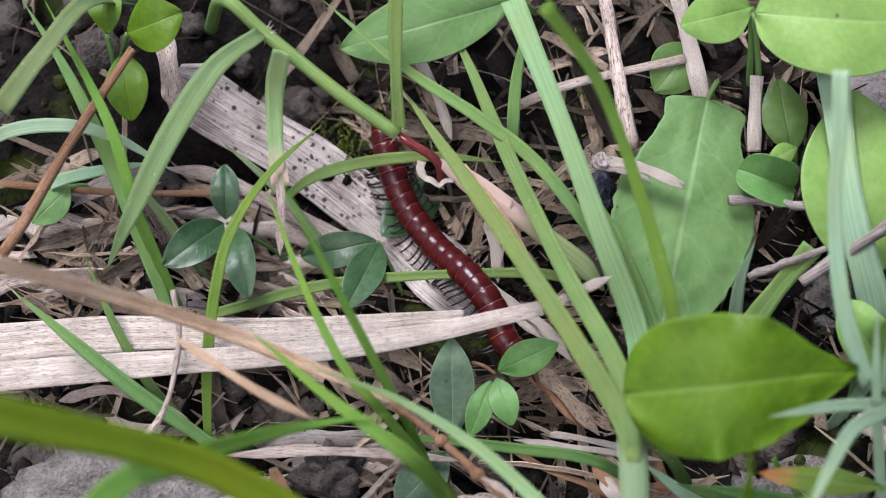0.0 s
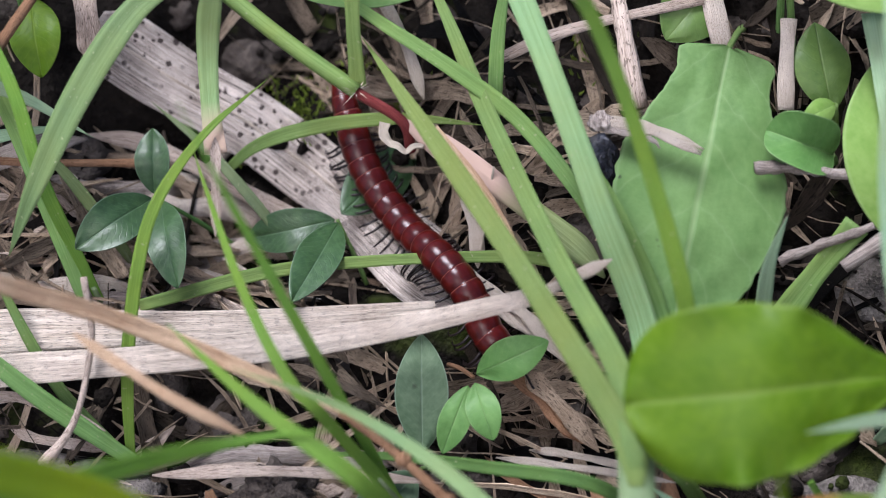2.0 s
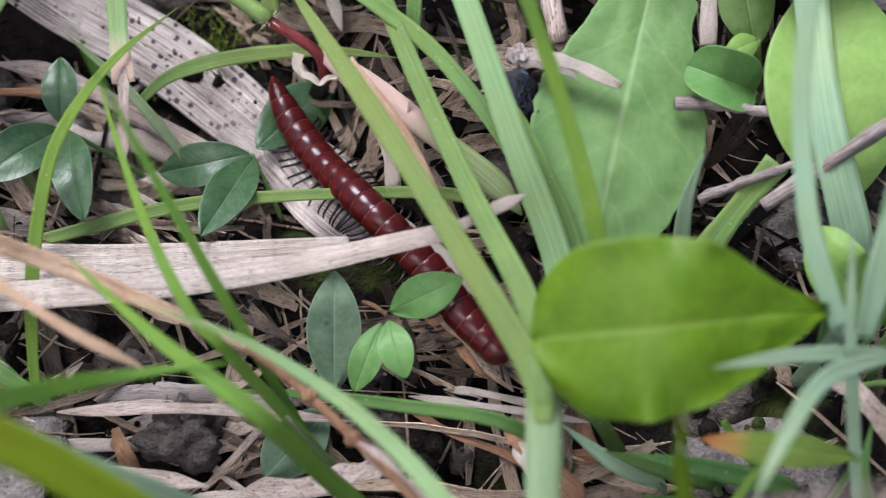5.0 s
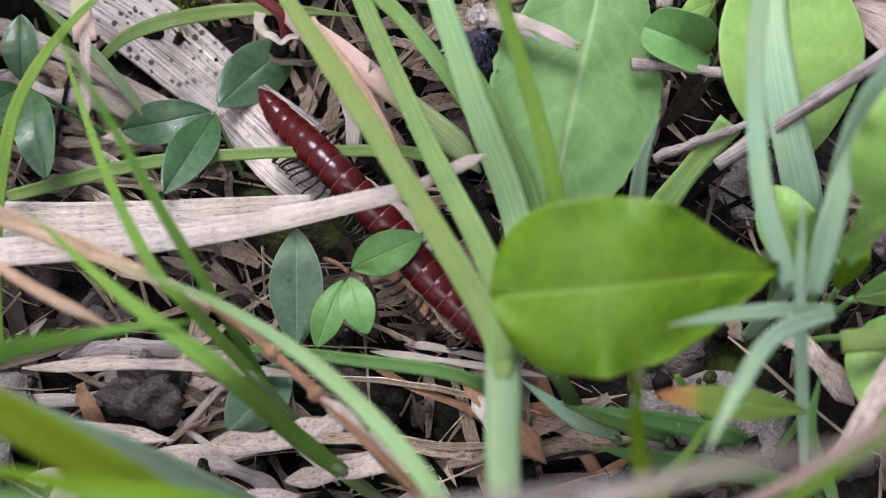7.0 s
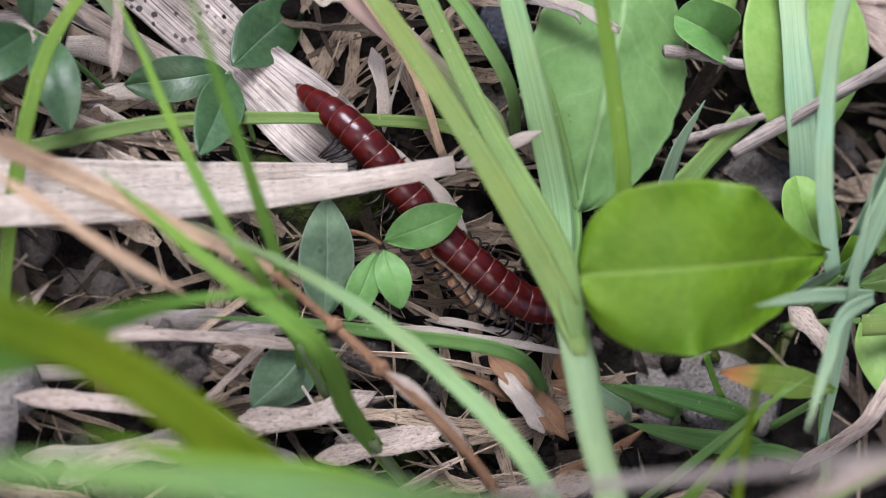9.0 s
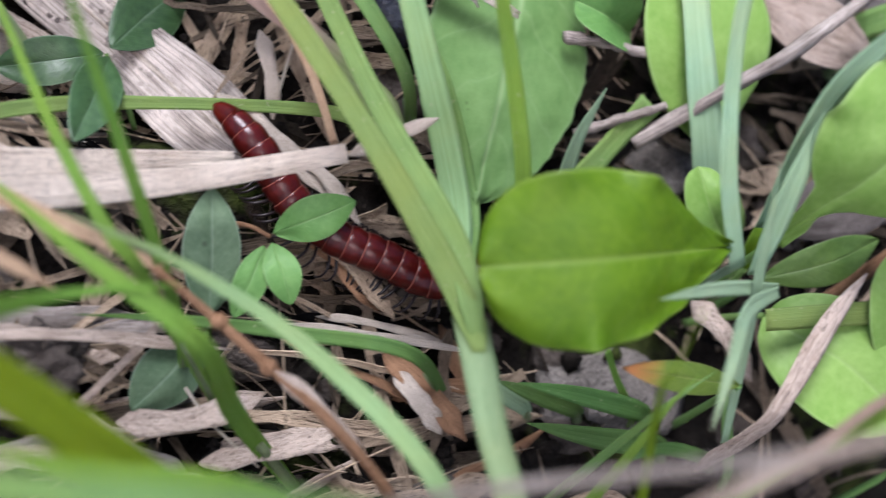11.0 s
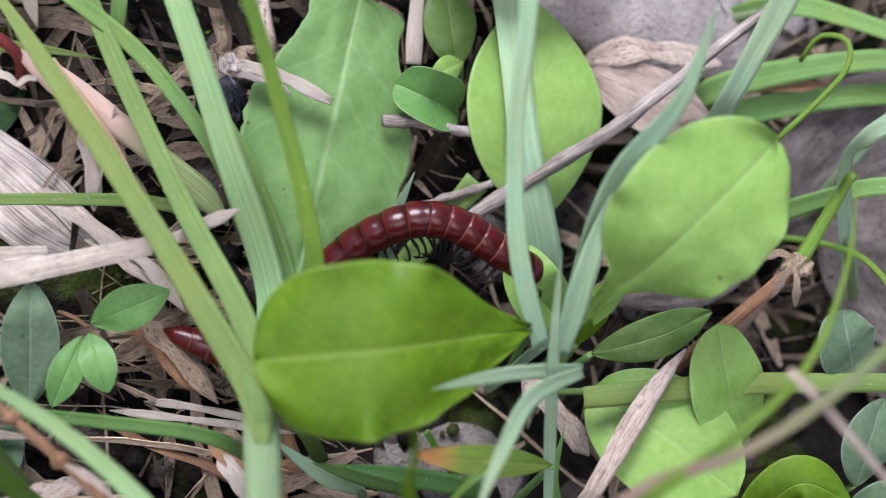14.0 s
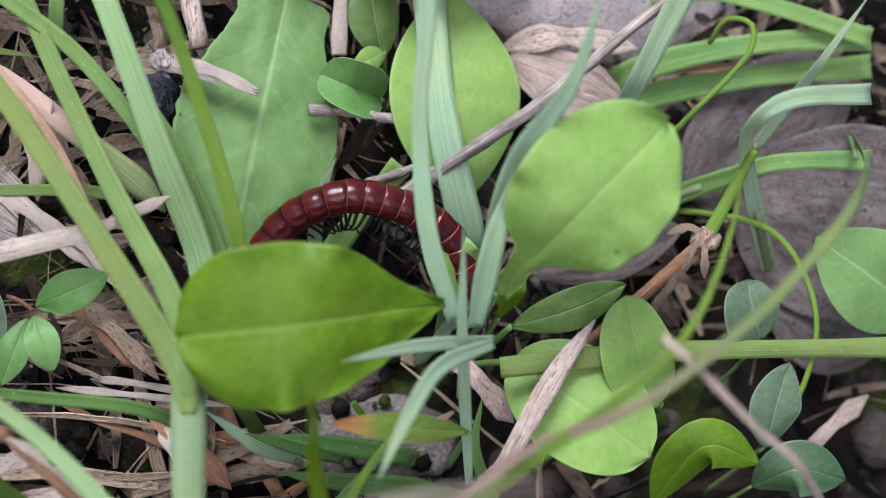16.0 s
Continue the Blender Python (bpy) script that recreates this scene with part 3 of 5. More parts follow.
TRAIL_RISEN = [(-34.6, 59.3), (-33.5, 51.9), (-31.4, 42.3), (-27.1, 29.6), (-21.1, 17.3), (-14.1, 9.2), (-8.5, 2), (-4.5, -3), (1, -7), (8, -10), (15, -11.5), (21.5, -8.5), (26, -2.7), (30, 1.7), (35, 4.3), (40.5, 4.7), (46, 3.1), (50.6, -1), (55, -4.5), (61, -8), (67, -12), (72, -18)]
TRAIL_LEVEL = [(-34.6, 59.3), (-33.5, 51.9), (-31.4, 42.3), (-27.1, 29.6), (-21.1, 17.3), (-14.1, 9.2), (-8.5, 2), (-4.5, -3), (1, -7), (8, -10), (15, -11.5), (21.5, -8.5), (24.5, -3), (28, 1.3), (34, 2.9), (41, 3.9), (49, 2.4), (58, 1.1), (66, 2.0), (73, 0), (79, -5)]
TRAIL_LAST = [(-34.6, 59.3), (-33.5, 51.9), (-31.4, 42.3), (-27.1, 29.6), (-21.1, 17.3), (-14.1, 9.2), (-8.5, 2), (-4.5, -3), (1, -7), (8, -10), (15, -11.5), (21.5, -8.5), (26, -2.4), (30, 2.3), (35, 4.5), (42, 5.2), (51, 2.8), (57.5, -1.2), (60.5, -6), (64.5, -10.5), (66.5, -15), (67.5, -21)]
TRAIL_FIRST = [(-34.6, 59.3), (-33.5, 51.9), (-31.4, 42.3), (-27.1, 29.6), (-20.6, 19.9), (-13.1, 10.3), (-9, 4), (-7, -1), (-3, -4.5), (3, -6), (10, -7.5), (17, -8.5), (24, -8), (30, -4)]


# ---- leaf litter and crumbs that nobody could count ----
def build_litter():
    rnd = random.Random(5)
    verts, faces, uvs = [], [], []

    def shred(x, y, length, width, heading, lift, bend):
        if (x < -42 and y > 24 and rnd.random() < 0.65) or (y < -14 and rnd.random() < (0.5 if x < 25 else 0.85)):
            return
        if abs(y - (40 - 0.62 * (x + 72))) < 13 and -80 < x < -12:
            lift -= 5.0
        if any(math.hypot(x - a, y - c) < 9 for a, c in TRAIL_LATE + TRAIL_EARLY):
            lift = min(lift, 0.0) - 1.2
        n, base = 9, len(verts)
        d = Vector((math.cos(heading), math.sin(heading), 0))
        s = Vector((-d.y, d.x, 0))
        tilt = rnd.uniform(-0.5, 0.5)
        for i in range(n):
            k = i / (n - 1) - 0.5
            p = Vector((x, y, 0)) + d * k * length + s * bend * (k * k - 0.1) * length
            w = width * (1 - abs(2 * k) ** 3 * rnd.uniform(0.3, 0.9)) * rnd.uniform(0.36, 0.6)
            for u in (-1, 0, 1):
                q = p + s * u * w
                z = ground_z(q.x, q.y) + lift + 2.4 * noise.noise(q * 0.045) + 1.4 * noise.noise(q * 0.12) - 1.2 + tilt * u * w + (0.35 * w if u else 0) + 0.8 * noise.noise(q * 0.4)
                verts.append((q.x, q.y, z))
                uvs.append((u * 0.5 + 0.5, k + 0.5))
        for i in range(n - 1):
            for j in range(2):
                a = base + i * 3 + j
                faces.append((a, a + 1, a + 4, a + 3))

    for _ in range(170):
        x, y = rnd.uniform(-125, 165), rnd.uniform(-80, 100)
        shred(x, y, rnd.uniform(6, 24), rnd.choice((0.9, 1.4, 2.2, 3.2, 4.6)), rnd.gauss(-0.5, 0.9), rnd.uniform(-2.5, 1.5), rnd.uniform(-0.35, 0.35))
    for _ in range(330):
        x, y = rnd.uniform(-125, 165), rnd.uniform(-80, 100)
        shred(x, y, rnd.uniform(10, 40), rnd.uniform(1.4, 3.4), rnd.gauss(-0.6, 0.8), rnd.uniform(-1.5, 1.8), rnd.uniform(-0.3, 0.3))
    for _ in range(1500):
        x, y = rnd.uniform(-125, 165), rnd.uniform(-80, 100)
        shred(x, y, rnd.uniform(5, 34), rnd.choice((0.18, 0.25, 0.35, 0.6, 0.9)), rnd.gauss(-0.5, 1.0), rnd.uniform(-1.5, 2.5), rnd.uniform(-0.5, 0.5))
    for x0, x1, y0, y1, count in ((-95, -28, -4, 24, 55), (-40, 60, 20, 80, 70), (60, 150, -30, 40, 40)):
        for _ in range(count):
            shred(rnd.uniform(x0, x1), rnd.uniform(y0, y1), rnd.uniform(8, 26), rnd.uniform(0.8, 3.2), rnd.gauss(-0.2, 0.9), rnd.uniform(0.5, 4.0), rnd.uniform(-0.3, 0.3))
    ob = link("leaf_litter", verts, faces, LITTER, uvs=uvs, smooth=False, at=(0, 0, 0))
    ob.modifiers.new("thickness", "SOLIDIFY").thickness = 0.0002
    tagged(ob, "grey-brown shreds of old leaves and dry stalks on the soil", "leaf litter", kind="stuff")
    verts, faces, uvs = [], [], []
    for x0, x1, y0, y1, count in ((-75, 22, -58, -16, 110), (22, 120, -58, -26, 30), (-38, 14, -34, 32, 110), (-100, -44, 2, 34, 120)):
        for _ in range(count):
            shred(rnd.uniform(x0, x1), rnd.uniform(y0, y1), rnd.uniform(8, 36), rnd.choice((0.25, 0.4, 0.7, 1.2, 2.4)), rnd.gauss(-0.2, 0.8), rnd.uniform(0.0, 3.5), rnd.uniform(-0.3, 0.3))
    ob = link("dry_straw", verts, faces, BEIGE, uvs=uvs, smooth=False, at=(0, 0, 0))
    ob.modifiers.new("thickness", "SOLIDIFY").thickness = 0.0002
    tagged(ob, "pale broken straw and curled dry leaf shreds", "dry straw", kind="stuff")
    verts, faces = [], []
    for _ in range(900):
        x, y, r = rnd.uniform(-120, 160), rnd.uniform(-75, 95), rnd.choice((0.3, 0.5, 0.8, 1.2, 1.9))
        if abs(y - (40 - 0.62 * (x + 72))) < 13 and -80 < x < -8:
            continue
        c, base = Vector((x, y, ground_z(x, y) + 2.4 * noise.noise(Vector((x, y, 0)) * 0.045) - 0.4)), len(verts)
        for i in range(5):
            th = math.pi * i / 4
            for j in range(7):
                ph = 2 * math.pi * j / 7
                d = Vector((math.sin(th) * math.cos(ph), math.sin(th) * math.sin(ph), math.cos(th)))
                verts.append(c + d * r * (1 + 0.5 * noise.noise(d * 1.7 + c)))
        for i in range(4):
            for j in range(7):
                a, b = base + i * 7 + j, base + i * 7 + (j + 1) % 7
                faces.append((a, a + 7, b + 7, b))
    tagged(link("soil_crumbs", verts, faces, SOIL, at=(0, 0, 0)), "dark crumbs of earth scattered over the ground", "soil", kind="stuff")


build_litter()


def build_clods():
    """Knobbly clods of grey-brown earth between the straw."""
    rnd = random.Random(31)
    verts, faces = [], []
    for _ in range(300):
        x, y, r = rnd.uniform(-115, 150), rnd.uniform(-62, 85), rnd.choice((1.6, 2.2, 2.2, 3.0, 3.0, 4.2, 5.6))
        if any(math.hypot(x - a, y - c) < 5 + r for a, c in TRAIL_LATE + TRAIL_EARLY):
            r = min(r, 2.0)
        if abs(y - (40 - 0.62 * (x + 72))) < 12 and -80 < x < -8:
            continue
        q = Vector((x, y, 0))
        c = Vector((x, y, ground_z(x, y) + 3.2 * noise.noise(q * 0.045) + 3.4 * noise.noise(q * 0.12) - 4.8))
        base, flat = len(verts), rnd.uniform(0.55, 0.95)
        for i in range(10):
            th = math.pi * i / 9
            for j in range(14):
                ph = 2 * math.pi * j / 14
                d = Vector((math.sin(th) * math.cos(ph), math.sin(th) * math.sin(ph), math.cos(th)))
                k = r * (1 + 0.45 * noise.noise(d * 1.4 + c) + 0.3 * noise.noise(d * 3.6 + c) + 0.14 * noise.noise(d * 8 + c))
                verts.append(c + Vector((d.x * k, d.y * k, d.z * k * flat)))
        for i in range(9):
            for j in range(14):
                a, b = base + i * 14 + j, base + i * 14 + (j + 1) % 14
                faces.append((a, a + 14, b + 14, b))
    tagged(link("soil_clods", verts, faces, EARTH, at=(0, 0, 0)), "knobbly grey-brown clods of earth among the straw", "soil", kind="stuff")


build_clods()


def build_moss():
    """Loose cushions of moss: small leafy spikes."""
    rnd = random.Random(9)
    verts, faces = [], []
    for cx, cy, spread, count in ((-41, 43, 9, 260), (-30, 47, 6, 120), (-88, 12, 9, 160), (-66, 14, 6, 60), (-22, 44, 5, 70), (12, 47, 6, 90)):
        for _ in range(count):
            x, y = rnd.gauss(cx, spread * 0.5), rnd.gauss(cy, spread * 0.4)
            z = ground_z(x, y) - 2.5 + 3.2 * noise.noise(Vector((x, y, 0)) * 0.045) + 3.4 * noise.noise(Vector((x, y, 0)) * 0.12)
            a, h, w = rnd.uniform(0, 6.3), rnd.uniform(0.8, 2.6), rnd.uniform(0.15, 0.4)
            d, lean = Vector((math.cos(a), math.sin(a), 0)), Vector((rnd.uniform(-1, 1), rnd.uniform(-1, 1), 0)) * 0.8
            p, base = Vector((x, y, z)), len(verts)
            verts.extend([p - d * w, p + d * w, p + lean + Vector((0, 0, h)), p + d.cross(Vector((0, 0, 1))) * w])
            faces.extend([(base, base + 1, base + 2), (base + 1, base + 3, base + 2), (base + 3, base, base + 2)])
    tagged(link("moss", verts, faces, MOSS, at=(0, 0, 0), smooth=False), "small bright green cushions of moss on the soil", "moss", kind="stuff")


build_moss()


# ---- dead blades, sticks and stones lying on the soil ----
def dry(name, pts, width, mat, label, category="dry grass", group="", **kw):
    kw.setdefault("prof", strip_width)
    kw.setdefault("thick", 0.35)
    return tagged(ribbon(name, mat, pts, width, **kw), label, category, group)


dead = tagged(empty("dead_leaf", ((-73.1, 50.7, 5.0), (-62.0, 46.4, -3.8), (-48.0, 39.4, -8.0), (-34.0, 29.7, -12.5), (-17.1, 13.2, -11.4), (-8.5, 6.5, -14.0))[0]), "wide bleached dead leaf blade with black fungus spots", "dead leaf")
ribbon("blade", DEAD, [(-73.1, 50.7, 5.0), (-62.0, 46.4, -3.8), (-48.0, 39.4, -8.0), (-34.0, 29.7, -12.5), (-17.1, 13.2, -11.4), (-8.5, 6.5, -14.0)], 12.6, dead, fold=0.05, curl=0.1, prof=torn_width, n=70, rough=0.12, cross=22, ridge=0.035, thick=0.4)
tube("midrib", STRAW, [Vector(p) + Vector((0.0, 0.0, 0.2)) for p in [(-73.1, 50.7, 5.0), (-62.0, 46.4, -3.8), (-48.0, 39.4, -8.0), (-34.0, 29.7, -12.5), (-17.1, 13.2, -11.4), (-8.5, 6.5, -14.0)]], 0.32, dead, n=40, lump=0.3)
dry("dead_leaf", [(-74.1, 34.3, -2.8), (-64.1, 34.7, -8.0), (-45.3, 25.9, -11.3), (-29.9, 17.3, -12.2)], 3.2, PINK, "narrow pinkish dead blade beside the spotted one", fold=0.1, prof=frayed_width)
straw = tagged(empty("straw", (-60, -3, -11)), "bleached folded straw lying across the millipede's way", "dry grass")
ribbon("front_fold", STRAW, [(-104.5, -9.8, -4.0), (-80.2, -8.0, -2.8), (-48.5, -6.2, -0.9), (-27.4, -4.5, 1.8), (-0.5, 0.2, 6.1)], 4.6, straw, prof=lambda s: 1.25 - 0.65 * s, fold=-0.12, thick=0.4, n=60, rough=0.06, cross=16, ridge=0.018)
ribbon("back_fold", STRAW, [(-106.1, -2.5, -5.7), (-81.5, -0.4, -5.3), (-49.2, -0.1, -4.6), (-14.8, 1.7, -2.5)], 7.0, straw, prof=lambda s: 1.15 - 0.7 * s, fold=0.1, thick=0.4, n=60, rough=0.1, cross=16, ridge=0.03)
ribbon("straw_tip", STRAW, [(-0.5, -0.5, 6.8), (6.6, 2.4, 9.1), (11.9, 4.3, 11.0)], 2.0, straw, prof=frayed_width, fold=0.1, thick=0.5)
withered = tagged(empty("withered_grass", rooted((10.0, -52.0))), "withered orange grass blade on a jointed brown stalk", "dry grass")
tube("stalk", BROWN, [rooted((10.0, -52.0)), (6.0, -48.0, -4.0), (-4.0, -39.0, 4.5), (-12.2, -30.8, 4.0), (-20.0, -23.6, 4.0), (-28.0, -18.6, 8.2)], 0.75, withered, n=40, lump=0.25, prof=lambda s: 1.25 - 0.4 * s)
for at in ((-12.6, -30.5, 4.0), (-19.0, -24.4, 4.0)):
    lump("joint", BROWN, at, (1.25, 1.2, 1.1), parent=withered, seedv=at[0], rough=0.35, rings=9, segs=12)
ribbon("sheath", PINK, [(-12.0, -31.2, 4.6), (-6.5, -36.2, 5.2), (0.5, -43.5, 2.8)], 2.4, withered, prof=frayed_width, fold=-0.4, thick=0.3, n=24, rough=0.2)
ribbon("blade", PEACH, [(-27.0, -18.8, 8.4), (-34.0, -15.6, 8.4), (-44.5, -11.6, 10.0), (-57.4, -8.3, 16.3), (-71.8, -7.6, 28.5), (-88.0, -9.4, 47.0)], 2.7, withered, fold=0.3, prof=lambda s: 0.45 + 0.55 * min(1.0, s / 0.3), n=40)
dry("dry_stalk", [(-24.0, -49.0, -27.0), (-14.0, -53.0, 20.0), (-4.5, -55.7, 46.0), (7.0, -56.7, 58.5), (24.0, -57.3, 70.5)], 1.6, GREY, "bent grey-brown dead grass stalk", "dry grass", fold=0.3, prof=strip_width, n=36, rough=0.2)
dry("dry_stalk", [(2.0, -72.0, -34.0), (6.0, -64.0, 58.0), (22.0, -57.7, 69.0), (32.0, -57.0, 79.0), (38.0, -60.0, 96.0)], 1.5, PINK, "bent pinkish dead grass stalk", "dry grass", fold=0.3, prof=frayed_width, n=36, rough=0.2)
dry("withered_grass", [(-64.0, -11.7, 21.5), (-50.4, -20.0, 19.0), (-40.2, -24.1, 13.8)], 1.7, PEACH, "withered pinkish grass blade hanging beside the orange one", fold=0.2, prof=frayed_width)
dry("grass_sheath", [(12.0, 7.6, -3.0), (6.8, 12.3, 0.1), (-6.1, 21.3, 4.4), (-21.3, 30.9, 8.3)], 4.4, GRASS_PINK, "green grass sheath fading to striped pink", fold=-0.25, prof=frayed_width)
dry("dry_stalk", [(-105.6, 29.0, 0.7), (-83.1, 26.8, 1.1), (-62.7, 26.6, 1.0)], 1.5, BROWN, "thin brown dry stalk on the soil", fold=0.0, thick=0.9)
dry("dry_straw", [(40.8, 31.8, 8.0), (40.9, 38.2, 10.9), (41.4, 45.1, 14.0)], 2.8, STRAW, "short bleached straw standing among leaves", fold=-0.2)
dry("dry_straw", [(31.7, 42.7, 8.7), (29.1, 54.4, 13.1), (26.6, 64.0, 16.6)], 3.6, STRAW, "pale dry straw beside the toothed leaf", fold=-0.15)
dry("dry_straw", [(-17.2, 39.3, -0.3), (-20.7, 48.6, 4.2), (-27.0, 59.0, 9.0)], 2.2, PALE, "thin whitish straw leaning on the soil", fold=-0.15, prof=frayed_width)
dry("dry_straw", [(-37.2, 55.7, -4.4), (-41.1, 61.6, -0.5), (-44.9, 68.2, 7.8)], 3.0, LITTER, "grey-brown dry straw on dark soil", fold=0.1)
dry("dry_straw", [(-5.7, 42.7, 5.8), (6.4, 46.3, 9.3), (28.5, 50.5, 11.9)], 2.0, PINK, "pale thin dry stalk across the soil", fold=-0.1)
dry("dry_strip", [(60.5, -41.5, -16.0), (63.1, -38.5, 1.0), (65.2, -34.8, 6.0), (72.1, -24.5, 10.5), (77.5, -17.9, 14.0)], 3.9, PINK, "torn pinkish-grey strip of dead leaf", fold=-0.15, prof=frayed_width, n=40, rough=0.2)
bark = tagged(empty("bark_shred", ((11.4, 28.3, 10.2), (18.9, 25.8, 10.9), (26.3, 22.2, 10.2))[0]), "splintered shred of grey bark over the toothed leaf", "bark")
for shift, width, stop, mat in ((0.0, 1.5, 3, STRAW), (1.1, 1.0, 3, PALE), (-1.0, 1.1, 2, GREY), (0.5, 0.7, 3, PALE)):
    pts = [Vector(p) + Vector((shift * 0.5, shift, 0.5 - 0.3 * abs(shift))) for p in [(11.4, 28.3, 10.2), (18.9, 25.8, 10.9), (26.3, 22.2, 10.2)]]
    if stop == 2:
        pts[-1] = pts[0].lerp(pts[-1], 0.62)
    ribbon("splinter", mat, pts, width, bark, thick=0.6, prof=frayed_width, rough=0.6, n=24, twist=20)
lump("knob", GREY, ((11.4, 28.3, 10.2), (18.9, 25.8, 10.9), (26.3, 22.2, 10.2))[0], (1.9, 1.6, 1.4), parent=bark, seedv=2.0, rough=0.5)
tagged(tube("twig", GREY, [(48.8, 8.0, 0.3), (60.7, 13.8, 7.9), (71.7, 19.0, 16.1), (93.9, 33.8, 28.8)], 1.25, n=80, lump=0.55), "long weathered grey twig leaning over leaves", "twig")
tagged(tube("twig", GREY, [(34.9, 21.2, 8.5), (41.2, 21.2, 7.8), (49.4, 20.5, 7.1)], 0.95, n=40, lump=0.6), "short broken grey twig lying beside leaves", "twig")
tagged(tube("twig", GREY, [(39.6, 9.8, -1.7), (45.3, 10.9, 2.0), (53.0, 12.7, 5.0)], 0.85, n=40, lump=0.6), "short pale twig under the long one", "twig")
tagged(tube("twig", PINK, [(17.8, 33.9, 5.2), (15.7, 44.9, 9.4), (12.9, 65.4, 14.8)], 1.6, n=18, lump=0.3), "thick grey-brown dry stalk on the soil", "twig")
tagged(tube("dry_stalk", BROWN, [(-100.4, 9.4, 8.9), (-96.4, 15.4, 10.9), (-87.6, 30.6, 16.1), (-77.0, 46.4, 21.7)], 1.15, n=20, lump=0.12), "reddish-brown dry stalk leaning among grass", "stalk")
tagged(tube("dry_stalk", PINK, [(-75.8, -21.6, -8.9), (-70.2, -15.6, -4.0), (-67.5, -4.6, 1.9), (-68.5, 3.6, 6.5)], 0.55, n=20, lump=0.3, prof=lambda s: 1.9 - 3.2 * s if s < 0.3 else 0.95), "thin crooked dry stalk with a white sheath", "stalk")
dry("dry_curl", [(-22.9, 29.8, 7.9), (-23.2, 28.2, 7.3), (-22.2, 26.9, 6.4), (-20.9, 26.2, 6.6), (-19.6, 25.4, 6.0), (-18.2, 26.1, 6.5), (-16.8, 26.0, 6.6)], 1.6, PALE, "small white curl of dry leaf", fold=0.4, thick=0.5, twist=70, rough=0.4)
tagged(lump("pebble", BERRY, (10.8, 26.0, 1.0), (4.6, 4.4, 4.2), seedv=3.0, rough=0.3), "shiny blue-black pebble between grass and leaf", "pebble")
tagged(lump("stone", STONE_PINK, (88, 52, 3.0), (30, 18, 8), seedv=8.0, rough=0.12, flat=0.8), "broad pinkish stone sunk in the soil", "stone")
tagged(lump("stone", STONE, (50, -27, -20.5), (13, 8, 5), seedv=14.0, rough=0.35), "grey speckled stone under the leaves", "stone")
tagged(lump("clod", EARTH, (-40, -24, -16.5), (6, 5, 5), seedv=5.0, rough=0.55, rings=26, segs=36), "rough grey-brown clod among dry leaves", "clod")
tagged(lump("stone", STONE, (-82, -30, -20.0), (22, 14, 6), seedv=19.0, rough=0.3), "flat grey stone half sunk in soil", "stone")
tagged(lump("stone", STONE_PINK, (83, -2, -9.0), (8, 4.5, 4), seedv=23.0, rough=0.25), "pale stone under a broad leaf", "stone")
tagged(lump("stone", STONE, (58, 10, -11.0), (9, 8, 6), seedv=27.0, rough=0.4), "grey lump of earth under the millipede", "stone")

